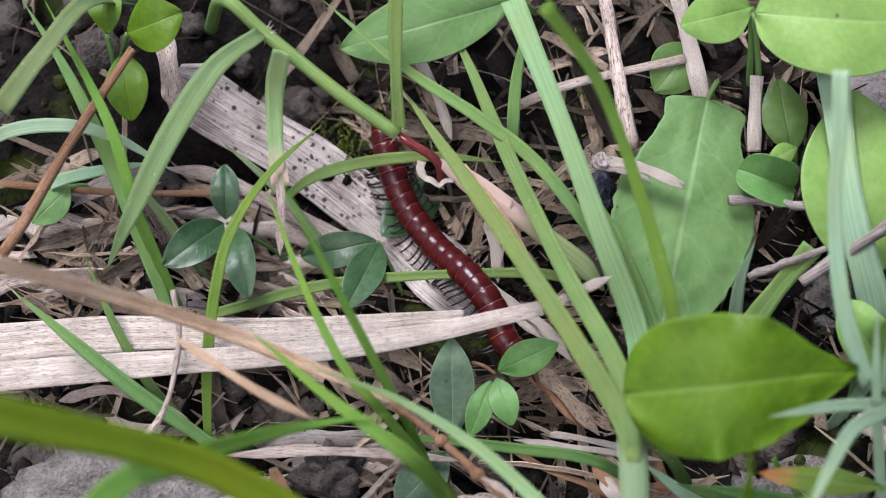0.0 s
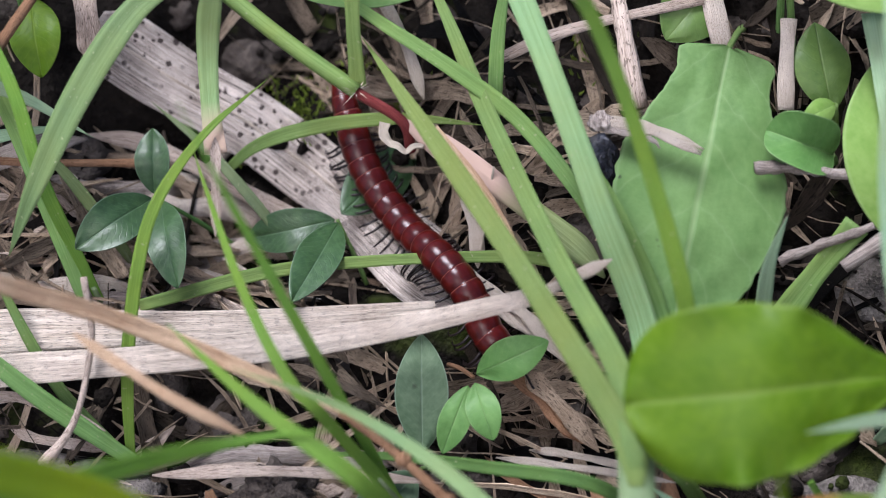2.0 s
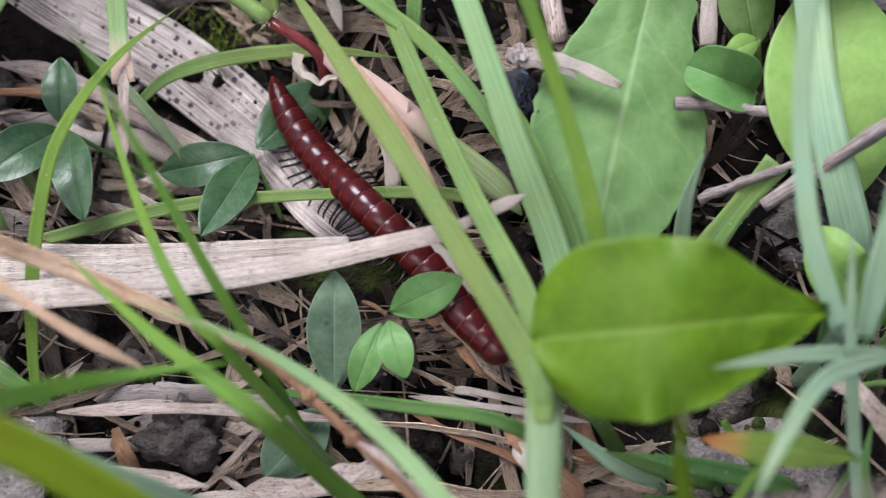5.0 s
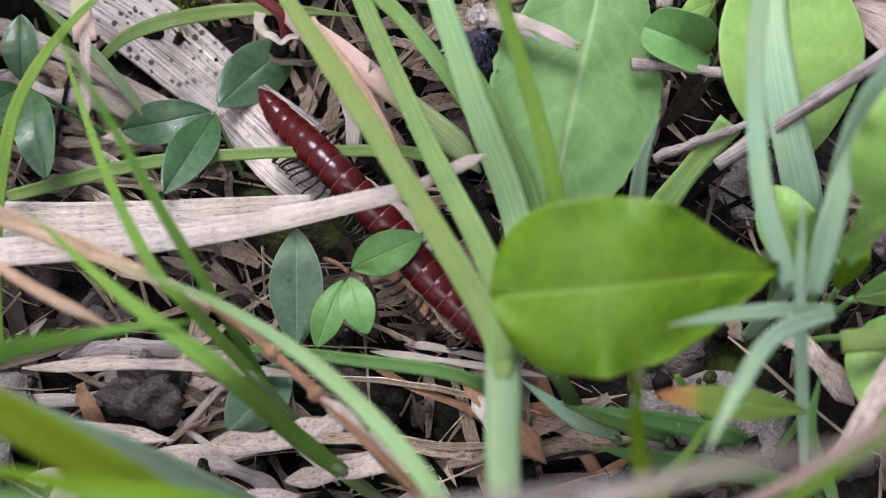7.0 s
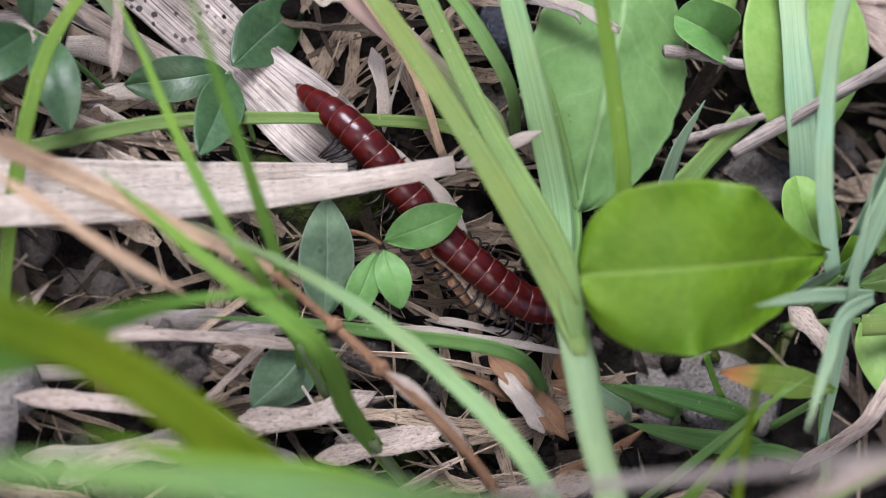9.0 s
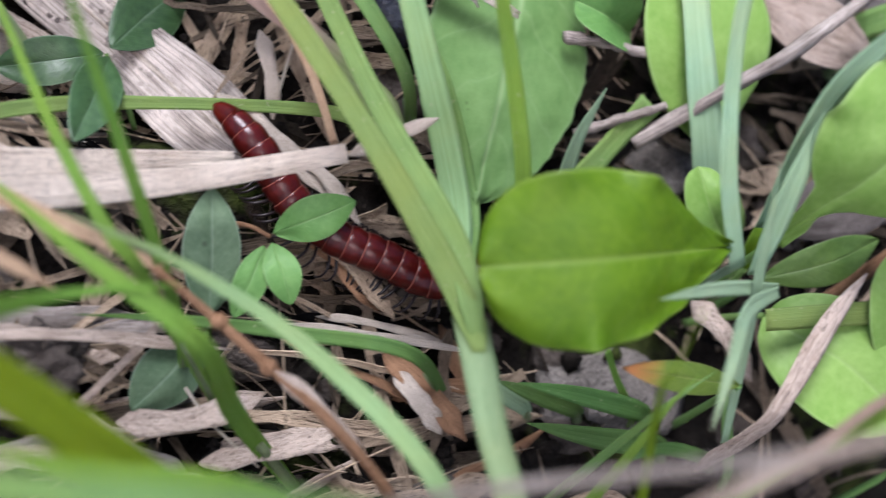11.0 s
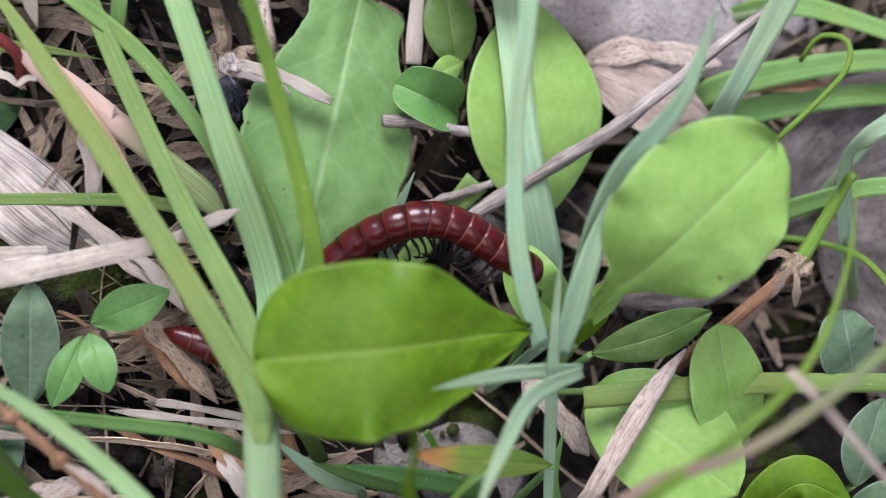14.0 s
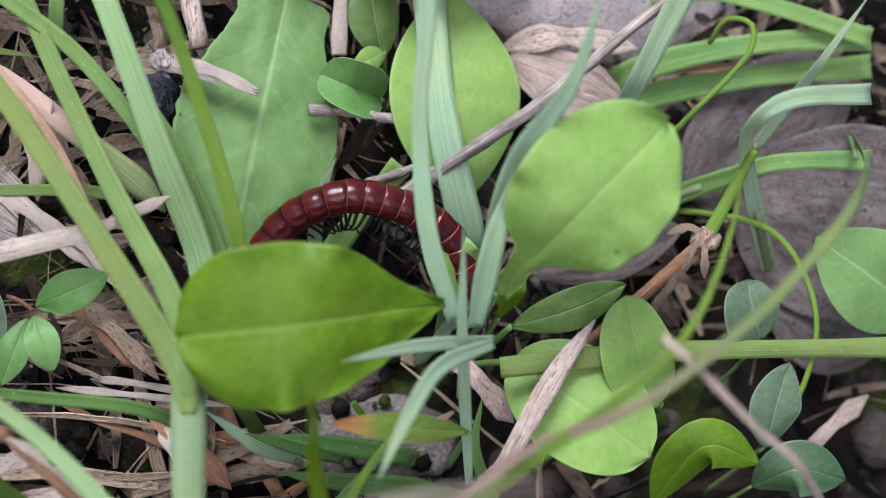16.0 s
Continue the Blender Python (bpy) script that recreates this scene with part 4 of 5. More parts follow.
dry("withered_stalk", [(-15.1, 28.4, 8.5), (-8.0, 20.1, 5.7), (-3.3, 13.1, 1.9), (0.5, 6.0, -3.2)], 1.6, PEACH, "thin orange withered stalk over the soil", fold=0.2, prof=stem_width)
for pts, width, mat in (
    ([(-29.9, -33.2, -15.0), (-20.7, -33.5, -13.0), (-10.5, -30.9, -10.3)], 3.8, PINK),
    ([(-18.3, -38.8, -16.7), (-7.1, -37.4, -14.2), (1.6, -35.0, -12.4)], 3.2, PINK),
    ([(-61.6, -30.4, -14.1), (-49.5, -31.6, -12.5), (-35.5, -32.9, -14.9)], 2.8, PINK),
    ([(9.4, -22.4, -14.2), (15.6, -29.1, -13.8), (22.3, -36.0, -16.5)], 4.2, BROWN),
    ([(-5.4, -19.0, -12.7), (8.2, -21.3, -10.9), (22.5, -23.3, -11.7)], 1.3, STRAW),
    ([(-33.4, -42.6, -18.8), (-25.9, -41.9, -16.6), (-15.8, -41.0, -17.3)], 3.0, PINK),
    ([(-55.3, -41.9, -19.6), (-45.4, -37.9, -15.4), (-34.3, -38.4, -17.5)], 3.4, PINK),
    ([(28.7, -50.0, -12.7), (35.8, -48.2, -4.7), (45.2, -48.4, -8.2)], 4.0, BEIGE),
    ([(-57.4, -20.5, -17.9), (-45.5, -19.6, -15.4), (-31.5, -20.7, -18.0)], 1.3, PINK),
    ([(-43.9, -27.5, -20.1), (-36.5, -26.4, -17.4), (-27.7, -23.8, -18.9)], 2.6, BEIGE),
    ([(-38.4, -32.9, -21.7), (-27.5, -23.4, -13.5), (-22.8, -17.4, -12.0)], 1.3, PINK),
    ([(-26.4, -32.2, -21.5), (-16.1, -30.4, -17.6), (-10.3, -29.2, -20.6)], 3.4, BEIGE),
    ([(-48.3, -29.7, -20.7), (-49.5, -26.9, -16.6), (-52.1, -22.9, -18.7)], 3.4, BROWN),
    ([(-33.9, -1.2, -12.2), (-28.1, -7.7, -10.8), (-24.0, -10.2, -14.9)], 1.6, LITTER),
    ([(-27.9, -30.7, -21.0), (-17.9, -32.0, -17.6), (-7.5, -27.5, -20.1)], 3.8, PINK),
    ([(-37.1, -24.5, -19.2), (-31.7, -23.6, -16.0), (-26.8, -20.8, -18.0)], 2.2, PINK),
    ([(-15.7, -36.2, -22.7), (-5.3, -35.2, -18.6), (5.2, -34.9, -22.0)], 3.6, PINK),
    ([(10.7, -20.6, -17.3), (15.4, -27.0, -14.7), (20.3, -34.0, -20.8)], 4.2, BEIGE),
    ([(0.0, -16.5, -16.8), (6.4, -18.4, -13.0), (20.6, -20.8, -15.8)], 1.4, STRAW),
    ([(45.1, -6.6, -10.0), (49.7, -12.4, -10.0), (54.3, -17.0, -13.0)], 3.0, BEIGE),
    ([(8.9, -45.7, -16.2), (15.2, -45.3, -9.7), (24.1, -43.2, -8.5)], 3.6, BEIGE),
    ([(-0.8, -5.9, -8.8), (4.4, -11.5, -9.2), (10.8, -18.4, -11.9)], 3.0, BEIGE),
    ([(-59.7, -21.8, -13.5), (-38.0, -22.2, -9.7), (-13.8, -23.1, -12.9)], 1.8, PINK),
    ([(-92.4, -11.7, -11.5), (-81.0, -10.7, -8.2), (-67.4, -15.2, -11.5)], 2.2, PINK),
    ([(-10.3, 23.4, -2.0), (-8.7, 16.5, -3.0), (-8.2, 10.2, -5.0)], 2.6, STRAW),
    ([(-16.5, 13.8, -4.9), (-8.5, 8.1, -5.6), (1.2, -0.4, -9.1)], 3.2, STRAW),
    ([(95.3, -11.0, -5.6), (100.6, -4.6, -0.3), (108.8, 5.1, 2.0)], 2.0, LITTER),
    ([(57.8, -16.6, -4.5), (62.8, -22.7, -4.0), (69.5, -28.3, -9.3)], 4.2, PINK),
    ([(69.5, 33.7, 9.3), (78.3, 33.6, 13.8), (93.2, 32.7, 12.4)], 4.5, PINK),
    ([(93.0, 28.9, 11.2), (102.5, 28.4, 13.7), (110.9, 28.8, 14.3)], 2.4, BROWN),
    ([(-73.9, 56.5, 12.0), (-72.1, 47.6, 11.3), (-71.3, 41.6, 6.5)], 4.5, PINK),
    ([(-28.8, -4.9, -8.5), (-32.0, -1.5, -5.4), (-34.3, 3.4, -6.0)], 1.2, LITTER),
    ([(-38.6, -4.5, -9.4), (-27.7, -9.0, -9.7), (-22.9, -10.9, -12.3)], 1.6, LITTER),
    ([(-4.1, -4.2, -9.3), (2.1, -9.9, -9.8), (8.4, -16.8, -12.5)], 4.0, BROWN),
    ([(11.0, -25.9, -14.1), (14.4, -30.9, -13.4), (18.0, -35.1, -15.5)], 3.6, STRAW),
    ([(122.5, -36.1, -9.6), (126.0, -32.5, -4.5), (133.4, -27.4, -2.0)], 3.0, PINK),
    ([(-9.3, 6.3, -7.1), (-1.7, 3.8, -6.9), (5.9, -4.3, -9.9)], 2.6, STRAW),
):
    dry("dry_leaf_strip", pts, width, mat, {STRAW: "bleached torn strip of dry grass leaf", LITTER: "grey-brown torn strip of dead leaf on litter", PINK: "pinkish curled strip of dry grass leaf", BEIGE: "beige torn strip of dry grass leaf", BROWN: "brown curled strip of dry grass leaf"}[mat], group="dry leaf strips", prof=frayed_width, fold=0.22, rough=0.3, twist=25)

# more strips of the same kind, strewn over the soil in front
strew = random.Random(77)
for i in range(62):
    x, y, a, h = strew.uniform(-78, 34), strew.uniform(-54, -15), strew.gauss(-0.15, 0.5), strew.uniform(8, 19)
    if i >= 34:
        x, y, a = strew.uniform(-100, -46), strew.uniform(3, 30), strew.gauss(-0.1, 0.6)
    if any(math.hypot(x - u, y - v) < 8 for u, v in TRAIL_LATE + TRAIL_EARLY):
        continue
    pts = []
    for k in (-1, -0.4, 0.35, 1):
        u, v = x + k * h * math.cos(a) + strew.uniform(-1, 1), y + k * h * math.sin(a) + strew.uniform(-1.5, 1.5)
        pts.append((u, v, ground_z(u, v) - 2.2 + (0.0 if abs(k) == 1 else strew.uniform(1.0, 4.0))))
    mat = strew.choice((PINK, PINK, STRAW, BEIGE, GREY)) if x < 5 else strew.choice((BEIGE, BROWN))
    dry("dry_leaf_strip", pts, strew.uniform(1.4, 4.2), mat, {STRAW: "bleached torn strip of dry grass leaf", PINK: "pinkish curled strip of dry grass leaf", BEIGE: "beige torn strip of dry grass leaf", BROWN: "brown curled strip of dry grass leaf", GREY: "grey weathered strip of dry grass leaf"}[mat], group="dry leaf strips", prof=frayed_width, fold=strew.uniform(-0.4, 0.5), curl=strew.uniform(-0.2, 0.3), rough=0.35, twist=strew.uniform(-60, 60), n=30)

# ---- grass ----
tuft = tagged(empty("grass_tuft", rooted(((12.0, -86.0, -30.0), (12.5, -74.0, 6.0), (13.0, -58.0, 21.0), (13.0, -42.0, 17.0), (14.0, -25.0, 11.0))[0])), "tuft of pale green grass blades spreading from one sheath", "grass")
ribbon("sheath", GRASS_SHEATH, [(12.0, -86.0, -30.0), (12.5, -74.0, 6.0), (13.0, -58.0, 21.0), (13.0, -42.0, 17.0), (14.0, -25.0, 11.0)], 5.4, tuft, prof=strip_width, fold=-0.25, thick=0.7)
ribbon("blade", GRASS_PALE, [(13.4, -31.0, 13.5)] + [(12.5, -23.4, 11.7), (2.6, -7.2, 15.9), (-7.0, 8.5, 17.5), (-17.0, 25.2, 16.9), (-26.5, 42.2, 13.6)], 4.3, tuft, fold=0.2, n=40, prof=sheathed_width)
ribbon("blade", GRASS, [(13.8, -29.0, 12.5)] + [(12.1, -14.0, 11.5), (3.6, 5.3, 10.2), (-6.3, 28.4, 11.5), (-13.6, 47.7, 13.2), (-20.2, 63.2, 14.0)], 3.9, tuft, fold=0.25, n=40, prof=sheathed_width)
ribbon("blade", GRASS_WHITE, [(14.5, -19, 4)] + [(17.6, -4.4, 0.1), (9.8, 13.0, 13.2), (2.7, 31.1, 21.2), (-5.8, 54.5, 25.6)], 4.6, tuft, fold=0.15, prof=strip_width, n=34)
ribbon("blade", GRASS_LIME, [(22, -17, 9)] + [(21.3, -5.2, 16.7), (14.8, 11.8, 30.3), (7.2, 24.4, 44.2), (-2.4, 30.3, 57.9)], 2.5, tuft, fold=0.25, prof=strip_width, n=34)
ribbon("blade", GRASS, [(17, -16, 4)] + [(20.7, -2.7, -2.5), (13.2, 12.4, 10.0), (7.7, 22.4, 13.4)], 3.2, tuft, fold=0.25, n=24)
grass_blade([(9.8, 15.5, 3.9), (-0.8, 28.2, 9.6), (-11.6, 35.8, 13.6), (-27.7, 45.9, 17.7), (-41.9, 57.6, 21.5)], 2.6, GRASS, "long thin green grass blade lying over soil", n=34)
grass_blade([(-5.3, 37.2, 5.2), (-4.6, 46.0, 11.8), (-2.1, 57.4, 18.2)], 2.4, GRASS, "short green grass blade behind the tuft")
culm = tagged(empty("grass_stalk", rooted(((-61.0, 58.4, 20.5), (-52.7, 51.7, 18.7), (-38.5, 40.8, 14.8), (-27.3, 33.8, 11.1))[0])), "creeping green grass stalk with hairy nodes and long leaves", "grass")
tube("stalk", GRASS_PALE, [rooted(((-61.0, 58.4, 20.5), (-52.7, 51.7, 18.7), (-38.5, 40.8, 14.8), (-27.3, 33.8, 11.1))[0], -6, 6)] + [(-61.0, 58.4, 20.5), (-52.7, 51.7, 18.7), (-38.5, 40.8, 14.8), (-27.3, 33.8, 11.1)], 1.35, culm, n=30, prof=lambda s: 1.0, lump=0.03)
tube("red_stalk", RED, [(-27.7, 33.8, 11.1), (-20.2, 30.1, 8.0)] + [(-19.0, 27.5, 3.0)], 0.9, culm, n=16, prof=lambda s: 1.0, lump=0.05)
ribbon("leaf", GRASS_OLIVE_SHADE, [(-53.5, 50.7, 20.2), (-61.3, 42.0, 21.6), (-69.3, 29.5, 17.8), (-76.9, 17.0, 10.1), (-83.1, 10.2, 0.1)], 4.6, culm, fold=0.25, n=34)
ribbon("leaf", GRASS_TIP, [(-48.1, 42.4, 26.8), (-50.4, 39.8, 17.3), (-50.7, 32.6, 10.6), (-49.6, 24.4, 7.7)], 3.8, culm, fold=0.2, prof=strip_width, n=28)
ribbon("leaf_tip", PINK, [(-49.7, 26.7, 9.0), (-49.5, 20.4, 6.1), (-49.8, 12.7, 1.8)], 1.8, culm, fold=0.3, prof=frayed_width)
ribbon("leaf", GRASS_PALE, [(-27.5, 56.7, 29.6), (-27.6, 43.1, 19.9), (-27.1, 34.4, 11.5)], 2.8, culm, fold=0.2, prof=strip_width)
grass_blade([(-72.8, 6.9, -6.9), (-82.0, 28.6, 6.9), (-90.3, 44.3, 16.3), (-99.1, 57.1, 22.1)], 3.0, GRASS, "long bright green grass blade leaning outward", n=34)
grass_blade([(-71.9, 9.8, -4.1), (-76.4, 19.2, 8.3), (-81.0, 32.8, 18.4), (-93.0, 53.5, 27.0)], 2.3, GRASS_LIME, "long thin green grass blade beside another", n=34)
grass_blade([(-85.1, 54.7, 25.4), (-90.8, 41.1, 29.3), (-98.4, 30.4, 26.1)], 4.2, GRASS_OLIVE_SHADE, "broad pale green grass blade", prof=strip_width)
grass_blade([(-63.8, -17.6, -14.3), (-63.1, -6.6, -4.2), (-61.1, 6.1, 3.7), (-58.0, 15.7, 8.2), (-51.1, 26.5, 10.5), (-42.0, 36.8, 10.0)], 2.2, GRASS_LIME, "slender curved lime green grass blade", n=40)
grass_blade([(-19.0, -27.0, -22.0), (-23.9, -22.2, 0.0), (-29.5, -15.0, 14.0), (-35.2, -7.1, 26.4), (-41.9, 2.6, 40.0), (-46.0, 9.0, 49.0)], 1.7, GRASS_LIME, "slender straight lime green grass blade", n=30, root=False)
grass_blade([(-63.3, -19.1, -14.7), (-75.0, -12.8, -5.7), (-84.6, -6.6, 1.5), (-97.1, 2.5, 7.8)], 3.0, GRASS, "green grass blade slanting over the straw", n=30)
grass_blade([(-63.8, -18.7, -17.8), (-74.0, -10.0, -10.0), (-80.9, 0.4, -1.7), (-85.7, 10.7, 6.4)], 2.1, GRASS, "thin green grass blade slanting over the straw", n=30)
grass_blade([(-15.5, -35.0, -4.0), (-24.0, -31.2, 16.5), (-38.0, -21.5, 19.5), (-52.0, -9.0, 18.5)], 3.0, GRASS_LIME, "bright green grass blade", n=34)
grass_blade([(-70.0, -47.0, 40.0), (-58.0, -40.0, 42.0), (-48.0, -31.5, 28.5), (-38.0, -26.0, 19.0), (-27.2, -26.1, 23.0)], 4.4, GRASS_LIME, "green grass blade bent level with its pointed tip", n=30)
grass_blade([(9.4, -26.4, -2.4), (-6.6, -22.4, -6.6), (-22.3, -19.7, -9.8), (-36.2, -18.4, -12.5)], 2.2, GRASS_SHADE_DARK, "long thin grass blade near the soil, shade in its dark green", n=34)
grass_blade([(-8.0, -64.0, -30.0), (-20.0, -55.5, 6.0), (-31.0, -49.8, 22.0), (-46.0, -42.6, 36.0), (-57.0, -39.8, 45.5), (-73.0, -40.0, 61.0), (-94.0, -40.0, 80.0)], 6.2, GRASS_LUSH, "broad upright bright green grass blade", n=34, roll=-12, prof=strip_width, root=False)
grass_blade([(-19.1, -52.2, 25.9), (-36.0, -50.5, 33.6), (-53.3, -48.4, 41.3)], 4.6, GRASS_LUSH, "long low green grass blade", n=34)
grass_blade([(8.0, -52.0, 13.0), (-7.8, -33.5, 15.5), (-24.9, -21.8, 16.8), (-41.3, -17.3, 22.6)], 2.8, GRASS_WHITE, "pale green grass blade crossing the dead leaves", n=34)
grass_blade([(-50.8, 29.7, -7.3), (-45.9, 31.5, -2.9), (-39.2, 33.1, -0.6), (-29.2, 34.9, -0.1), (-18.3, 35.3, -0.0), (-7.4, 33.5, 0.9)], 2.5, GRASS_PALE, "flat green grass blade arching over the dead leaf", root=False, n=34)
grass_blade([(-62.8, 4.1, -6.0), (-42.7, 9.7, -5.4), (-24.9, 11.9, -5.7), (-2.7, 11.6, -3.5), (7.0, 11.0, -5.5)], 2.3, GRASS_PALE, "flat dull green grass blade on the soil", root=False, prof=strip_width, n=34)
grass_blade([(-103.9, 34.9, 9.5), (-92.0, 34.8, 13.2), (-81.4, 33.0, 12.0), (-70.3, 28.7, 5.6)], 2.8, GRASS_BLUE, "long arching blue-green grass blade over soil", n=30)
grass_blade([(-94.8, 27.5, 3.3), (-84.3, 28.7, 6.6), (-74.8, 32.0, 3.6)], 2.4, GRASS_BLUE, "short arching blue-green grass blade", n=24)
grass_blade([(35.8, -1.0, -3.1), (35.8, 5.0, 6.7), (37.6, 9.7, 14.2)], 2.7, GRASS_BLUE, "short pointed young grass blade", n=20)
grass_blade([(28.7, -44.9, 29.2), (26.9, -40.2, 40.6), (24.8, -37.3, 51.3)], 4.2, GRASS_LUSH, "upright yellow-green young grass blade", n=24, roll=-35)
grass_blade([(-34.9, -41.0, 6.7), (-45.0, -38.3, 17.5), (-54.6, -34.4, 24.7)], 4.6, GRASS_BLUE, "broad teal grass blade leaning outward")
# the shade under the large leaf is painted into these blades' dark green
grass_blade([(51.2, -32.3, -13.6), (39.2, -31.3, -8.0), (27.6, -29.6, -6.2)], 3.4, GRASS_SHADE_DARK, "short grass blade under the large leaf, shade in its dark green", group="low grass")
grass_blade([(52.6, -37.9, -13.2), (40.2, -37.1, -9.7), (28.7, -35.3, -7.9)], 3.8, GRASS_SHADE_DARK, "short grass blade under the large leaf, shade in its dark green", group="low grass")
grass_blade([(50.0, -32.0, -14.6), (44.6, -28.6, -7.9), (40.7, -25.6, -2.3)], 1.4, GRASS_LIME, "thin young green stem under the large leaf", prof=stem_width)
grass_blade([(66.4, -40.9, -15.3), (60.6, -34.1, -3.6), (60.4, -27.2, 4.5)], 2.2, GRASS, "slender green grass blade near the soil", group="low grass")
grass_blade([(63.2, -39.9, -15.2), (50.9, -39.4, -7.8), (40.7, -42.4, -5.3)], 2.4, GRASS_SHADE_DARK, "low grass blade near the soil, shade in its dark green", group="low grass")
grass_blade([(26.5, -26.4, -14.3), (23.2, -24.2, -7.9), (18.5, -22.6, -4.7)], 2.6, GRASS_SHADE_DARK, "low grass blade near the soil, shade in its dark green", group="low grass")
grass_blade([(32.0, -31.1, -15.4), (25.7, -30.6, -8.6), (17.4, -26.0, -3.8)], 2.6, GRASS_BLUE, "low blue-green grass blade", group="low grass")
grass_blade([(40.4, -31.5, -15.0), (31.2, -30.6, -9.3), (23.7, -29.2, -6.3)], 3.0, GRASS_SHADE_DARK, "low grass blade near the soil, shade in its dark green", group="low grass")

tuft2 = tagged(empty("grass_tuft", rooted(((54.2, -18.1, 14.8), (48.4, -7.5, 25.4), (46.1, 5.9, 35.5), (46.1, 15.4, 43.1), (45.9, 23.8, 48.9))[0])), "tuft of blue-green grass blades beside the round leaf", "grass")
ribbon("sheath", GRASS_BLUE, [rooted(((54.2, -18.1, 14.8), (48.4, -7.5, 25.4), (46.1, 5.9, 35.5), (46.1, 15.4, 43.1), (45.9, 23.8, 48.9))[0], 1, 2), ((54.2, -18.1, 14.8), (48.4, -7.5, 25.4), (46.1, 5.9, 35.5), (46.1, 15.4, 43.1), (45.9, 23.8, 48.9))[0]], 3.0, tuft2, prof=strip_width, fold=-0.25, thick=0.6)
ribbon("blade", GRASS_BLUE, [(54.2, -18.1, 14.8), (48.4, -7.5, 25.4), (46.1, 5.9, 35.5), (46.1, 15.4, 43.1), (45.9, 23.8, 48.9)], 3.0, tuft2, fold=0.2, prof=strip_width, n=34)
ribbon("blade", GRASS_BLUE, [(57.5, -18.7, 13.8), (58.0, -10.2, 25.4), (59.7, -2.0, 34.0)], 3.8, tuft2, fold=0.25, n=26)
ribbon("blade", GRASS_BLUE, [(58.6, -12.1, 15.9), (60.0, -0.6, 34.4), (65.1, 5.5, 47.6), (67.7, 14.9, 57.5)], 3.4, tuft2, fold=0.25, n=34)
ribbon("blade", GRASS_BLUE, [(59.7, -21.5, 16.1), (45.4, -24.3, 22.4), (33.8, -27.6, 26.8)], 2.2, tuft2, fold=0.25, n=26)
ribbon("blade", GRASS_BLUE, [(59.7, -22.0, 16.0), (48.9, -27.7, 23.6), (42.3, -36.0, 28.1), (36.9, -45.4, 29.6)], 2.7, tuft2, fold=0.25, n=34)
ribbon("blade", GRASS_BLUE, [(58.9, -39.5, -3.3), (53.7, -23.1, 19.3), (51.7, -9.8, 33.2)], 2.0, tuft2, fold=0.25, n=26)
grass_blade([(62.5, 3.3, -1.3), (56.9, 18.7, 10.5), (54.4, 43.1, 18.2)], 6.2, GRASS_BLUE, "broad ribbed blue-green grass blade lying under a twig", fold=0.1, prof=strip_width, n=34)
grass_blade([(87.3, 18.7, 13.8), (88.4, 22.3, 23.0), (94.4, 34.3, 35.0)], 4.8, GRASS_BLUE, "broad blue-green grass blade behind the round leaf", prof=strip_width)
grass_blade([(63.1, -23.4, 7.0), (76.1, -23.0, 9.5), (92.2, -22.5, 11.0), (132.4, -23.3, 13.0)], 3.7, GRASS_PALE, "long flat pale green grass blade with white edges", root=False, prof=strip_width, fold=-0.15, n=34)
grass_blade([(54.8, -46.0, 38.5), (67.1, -38.8, 44.1), (77.8, -29.9, 46.7), (86.0, -16.3, 47.0), (92.3, -2.0, 44.0)], 2.0, GRASS_LIME, "slender green grass blade", n=40)
grass_blade([(102.9, 6.2, 25.0), (100.7, 7.6, 35.3), (106.3, 9.8, 38.3), (122.1, 13.1, 34.1)], 3.6, GRASS_BLUE, "arching pale blue-green grass blade", n=34, prof=strip_width)
grass_blade([(108.7, 8.0, 15.9), (116.2, 7.6, 20.3), (128.7, 7.8, 20.5)], 3.6, GRASS, "green grass blade over the speckled stone", prof=strip_width)
grass_blade(((36.0, -54.0, 33.0), (46.0, -49.5, 37.0), (55.8, -43.9, 41.2), (65.0, -42.0, 48.3), (74.9, -36.9, 52.4), (88.5, -27.1, 54.2), (103.9, -11.6, 53.8))[::-1], 1.9, GRASS_FADED, "long green grass stalk withering to pink", n=40, prof=stem_width, category="dry grass")
grass_blade([(100.5, -48.9, 30.4), (86.6, -43.4, 43.2), (75.1, -36.5, 51.2), (70.5, -33.3, 53.2)], 1.4, PINK, "thin crooked withered grass stalk", n=24, prof=stem_width, category="dry grass")
grass_blade([(93.7, 28.9, 12.3), (114.3, 31.7, 17.4), (135.0, 32.2, 19.8)], 4.6, GRASS, "broad flat green grass blade over stone", prof=strip_width)
grass_blade([(93.0, 25.0, 7.1), (110.6, 27.4, 11.8), (137.7, 29.8, 14.1)], 4.6, GRASS, "broad flat green grass blade with a dry edge", prof=strip_width)
grass_blade([(104.2, 41.8, 17.8), (116.7, 36.9, 21.1), (133.7, 31.1, 21.5)], 3.8, GRASS, "broad green grass blade by the stone", prof=strip_width)
grass_blade([(39.0, 0.9, -7.4), (45.0, 7.7, -1.0), (50.7, 13.4, 4.1)], 4.4, GRASS_PALE, "flat pale green grass blade beside the toothed leaf", prof=strip_width)
for pts in ([(-8.1, 11.6, -5.5), (-6.8, 17.3, 0.2), (-5.6, 22.9, 5.9)], [(-21.2, -26.2, -15.9), (-17.4, -33.5, -13.0), (-9.8, -39.4, -16.8)]):
    dry("dry_stalk", pts, 0.5, PALE, "hair-thin dry stalk standing in the litter", group="thin dry stalks", thick=0.4, prof=stem_width)
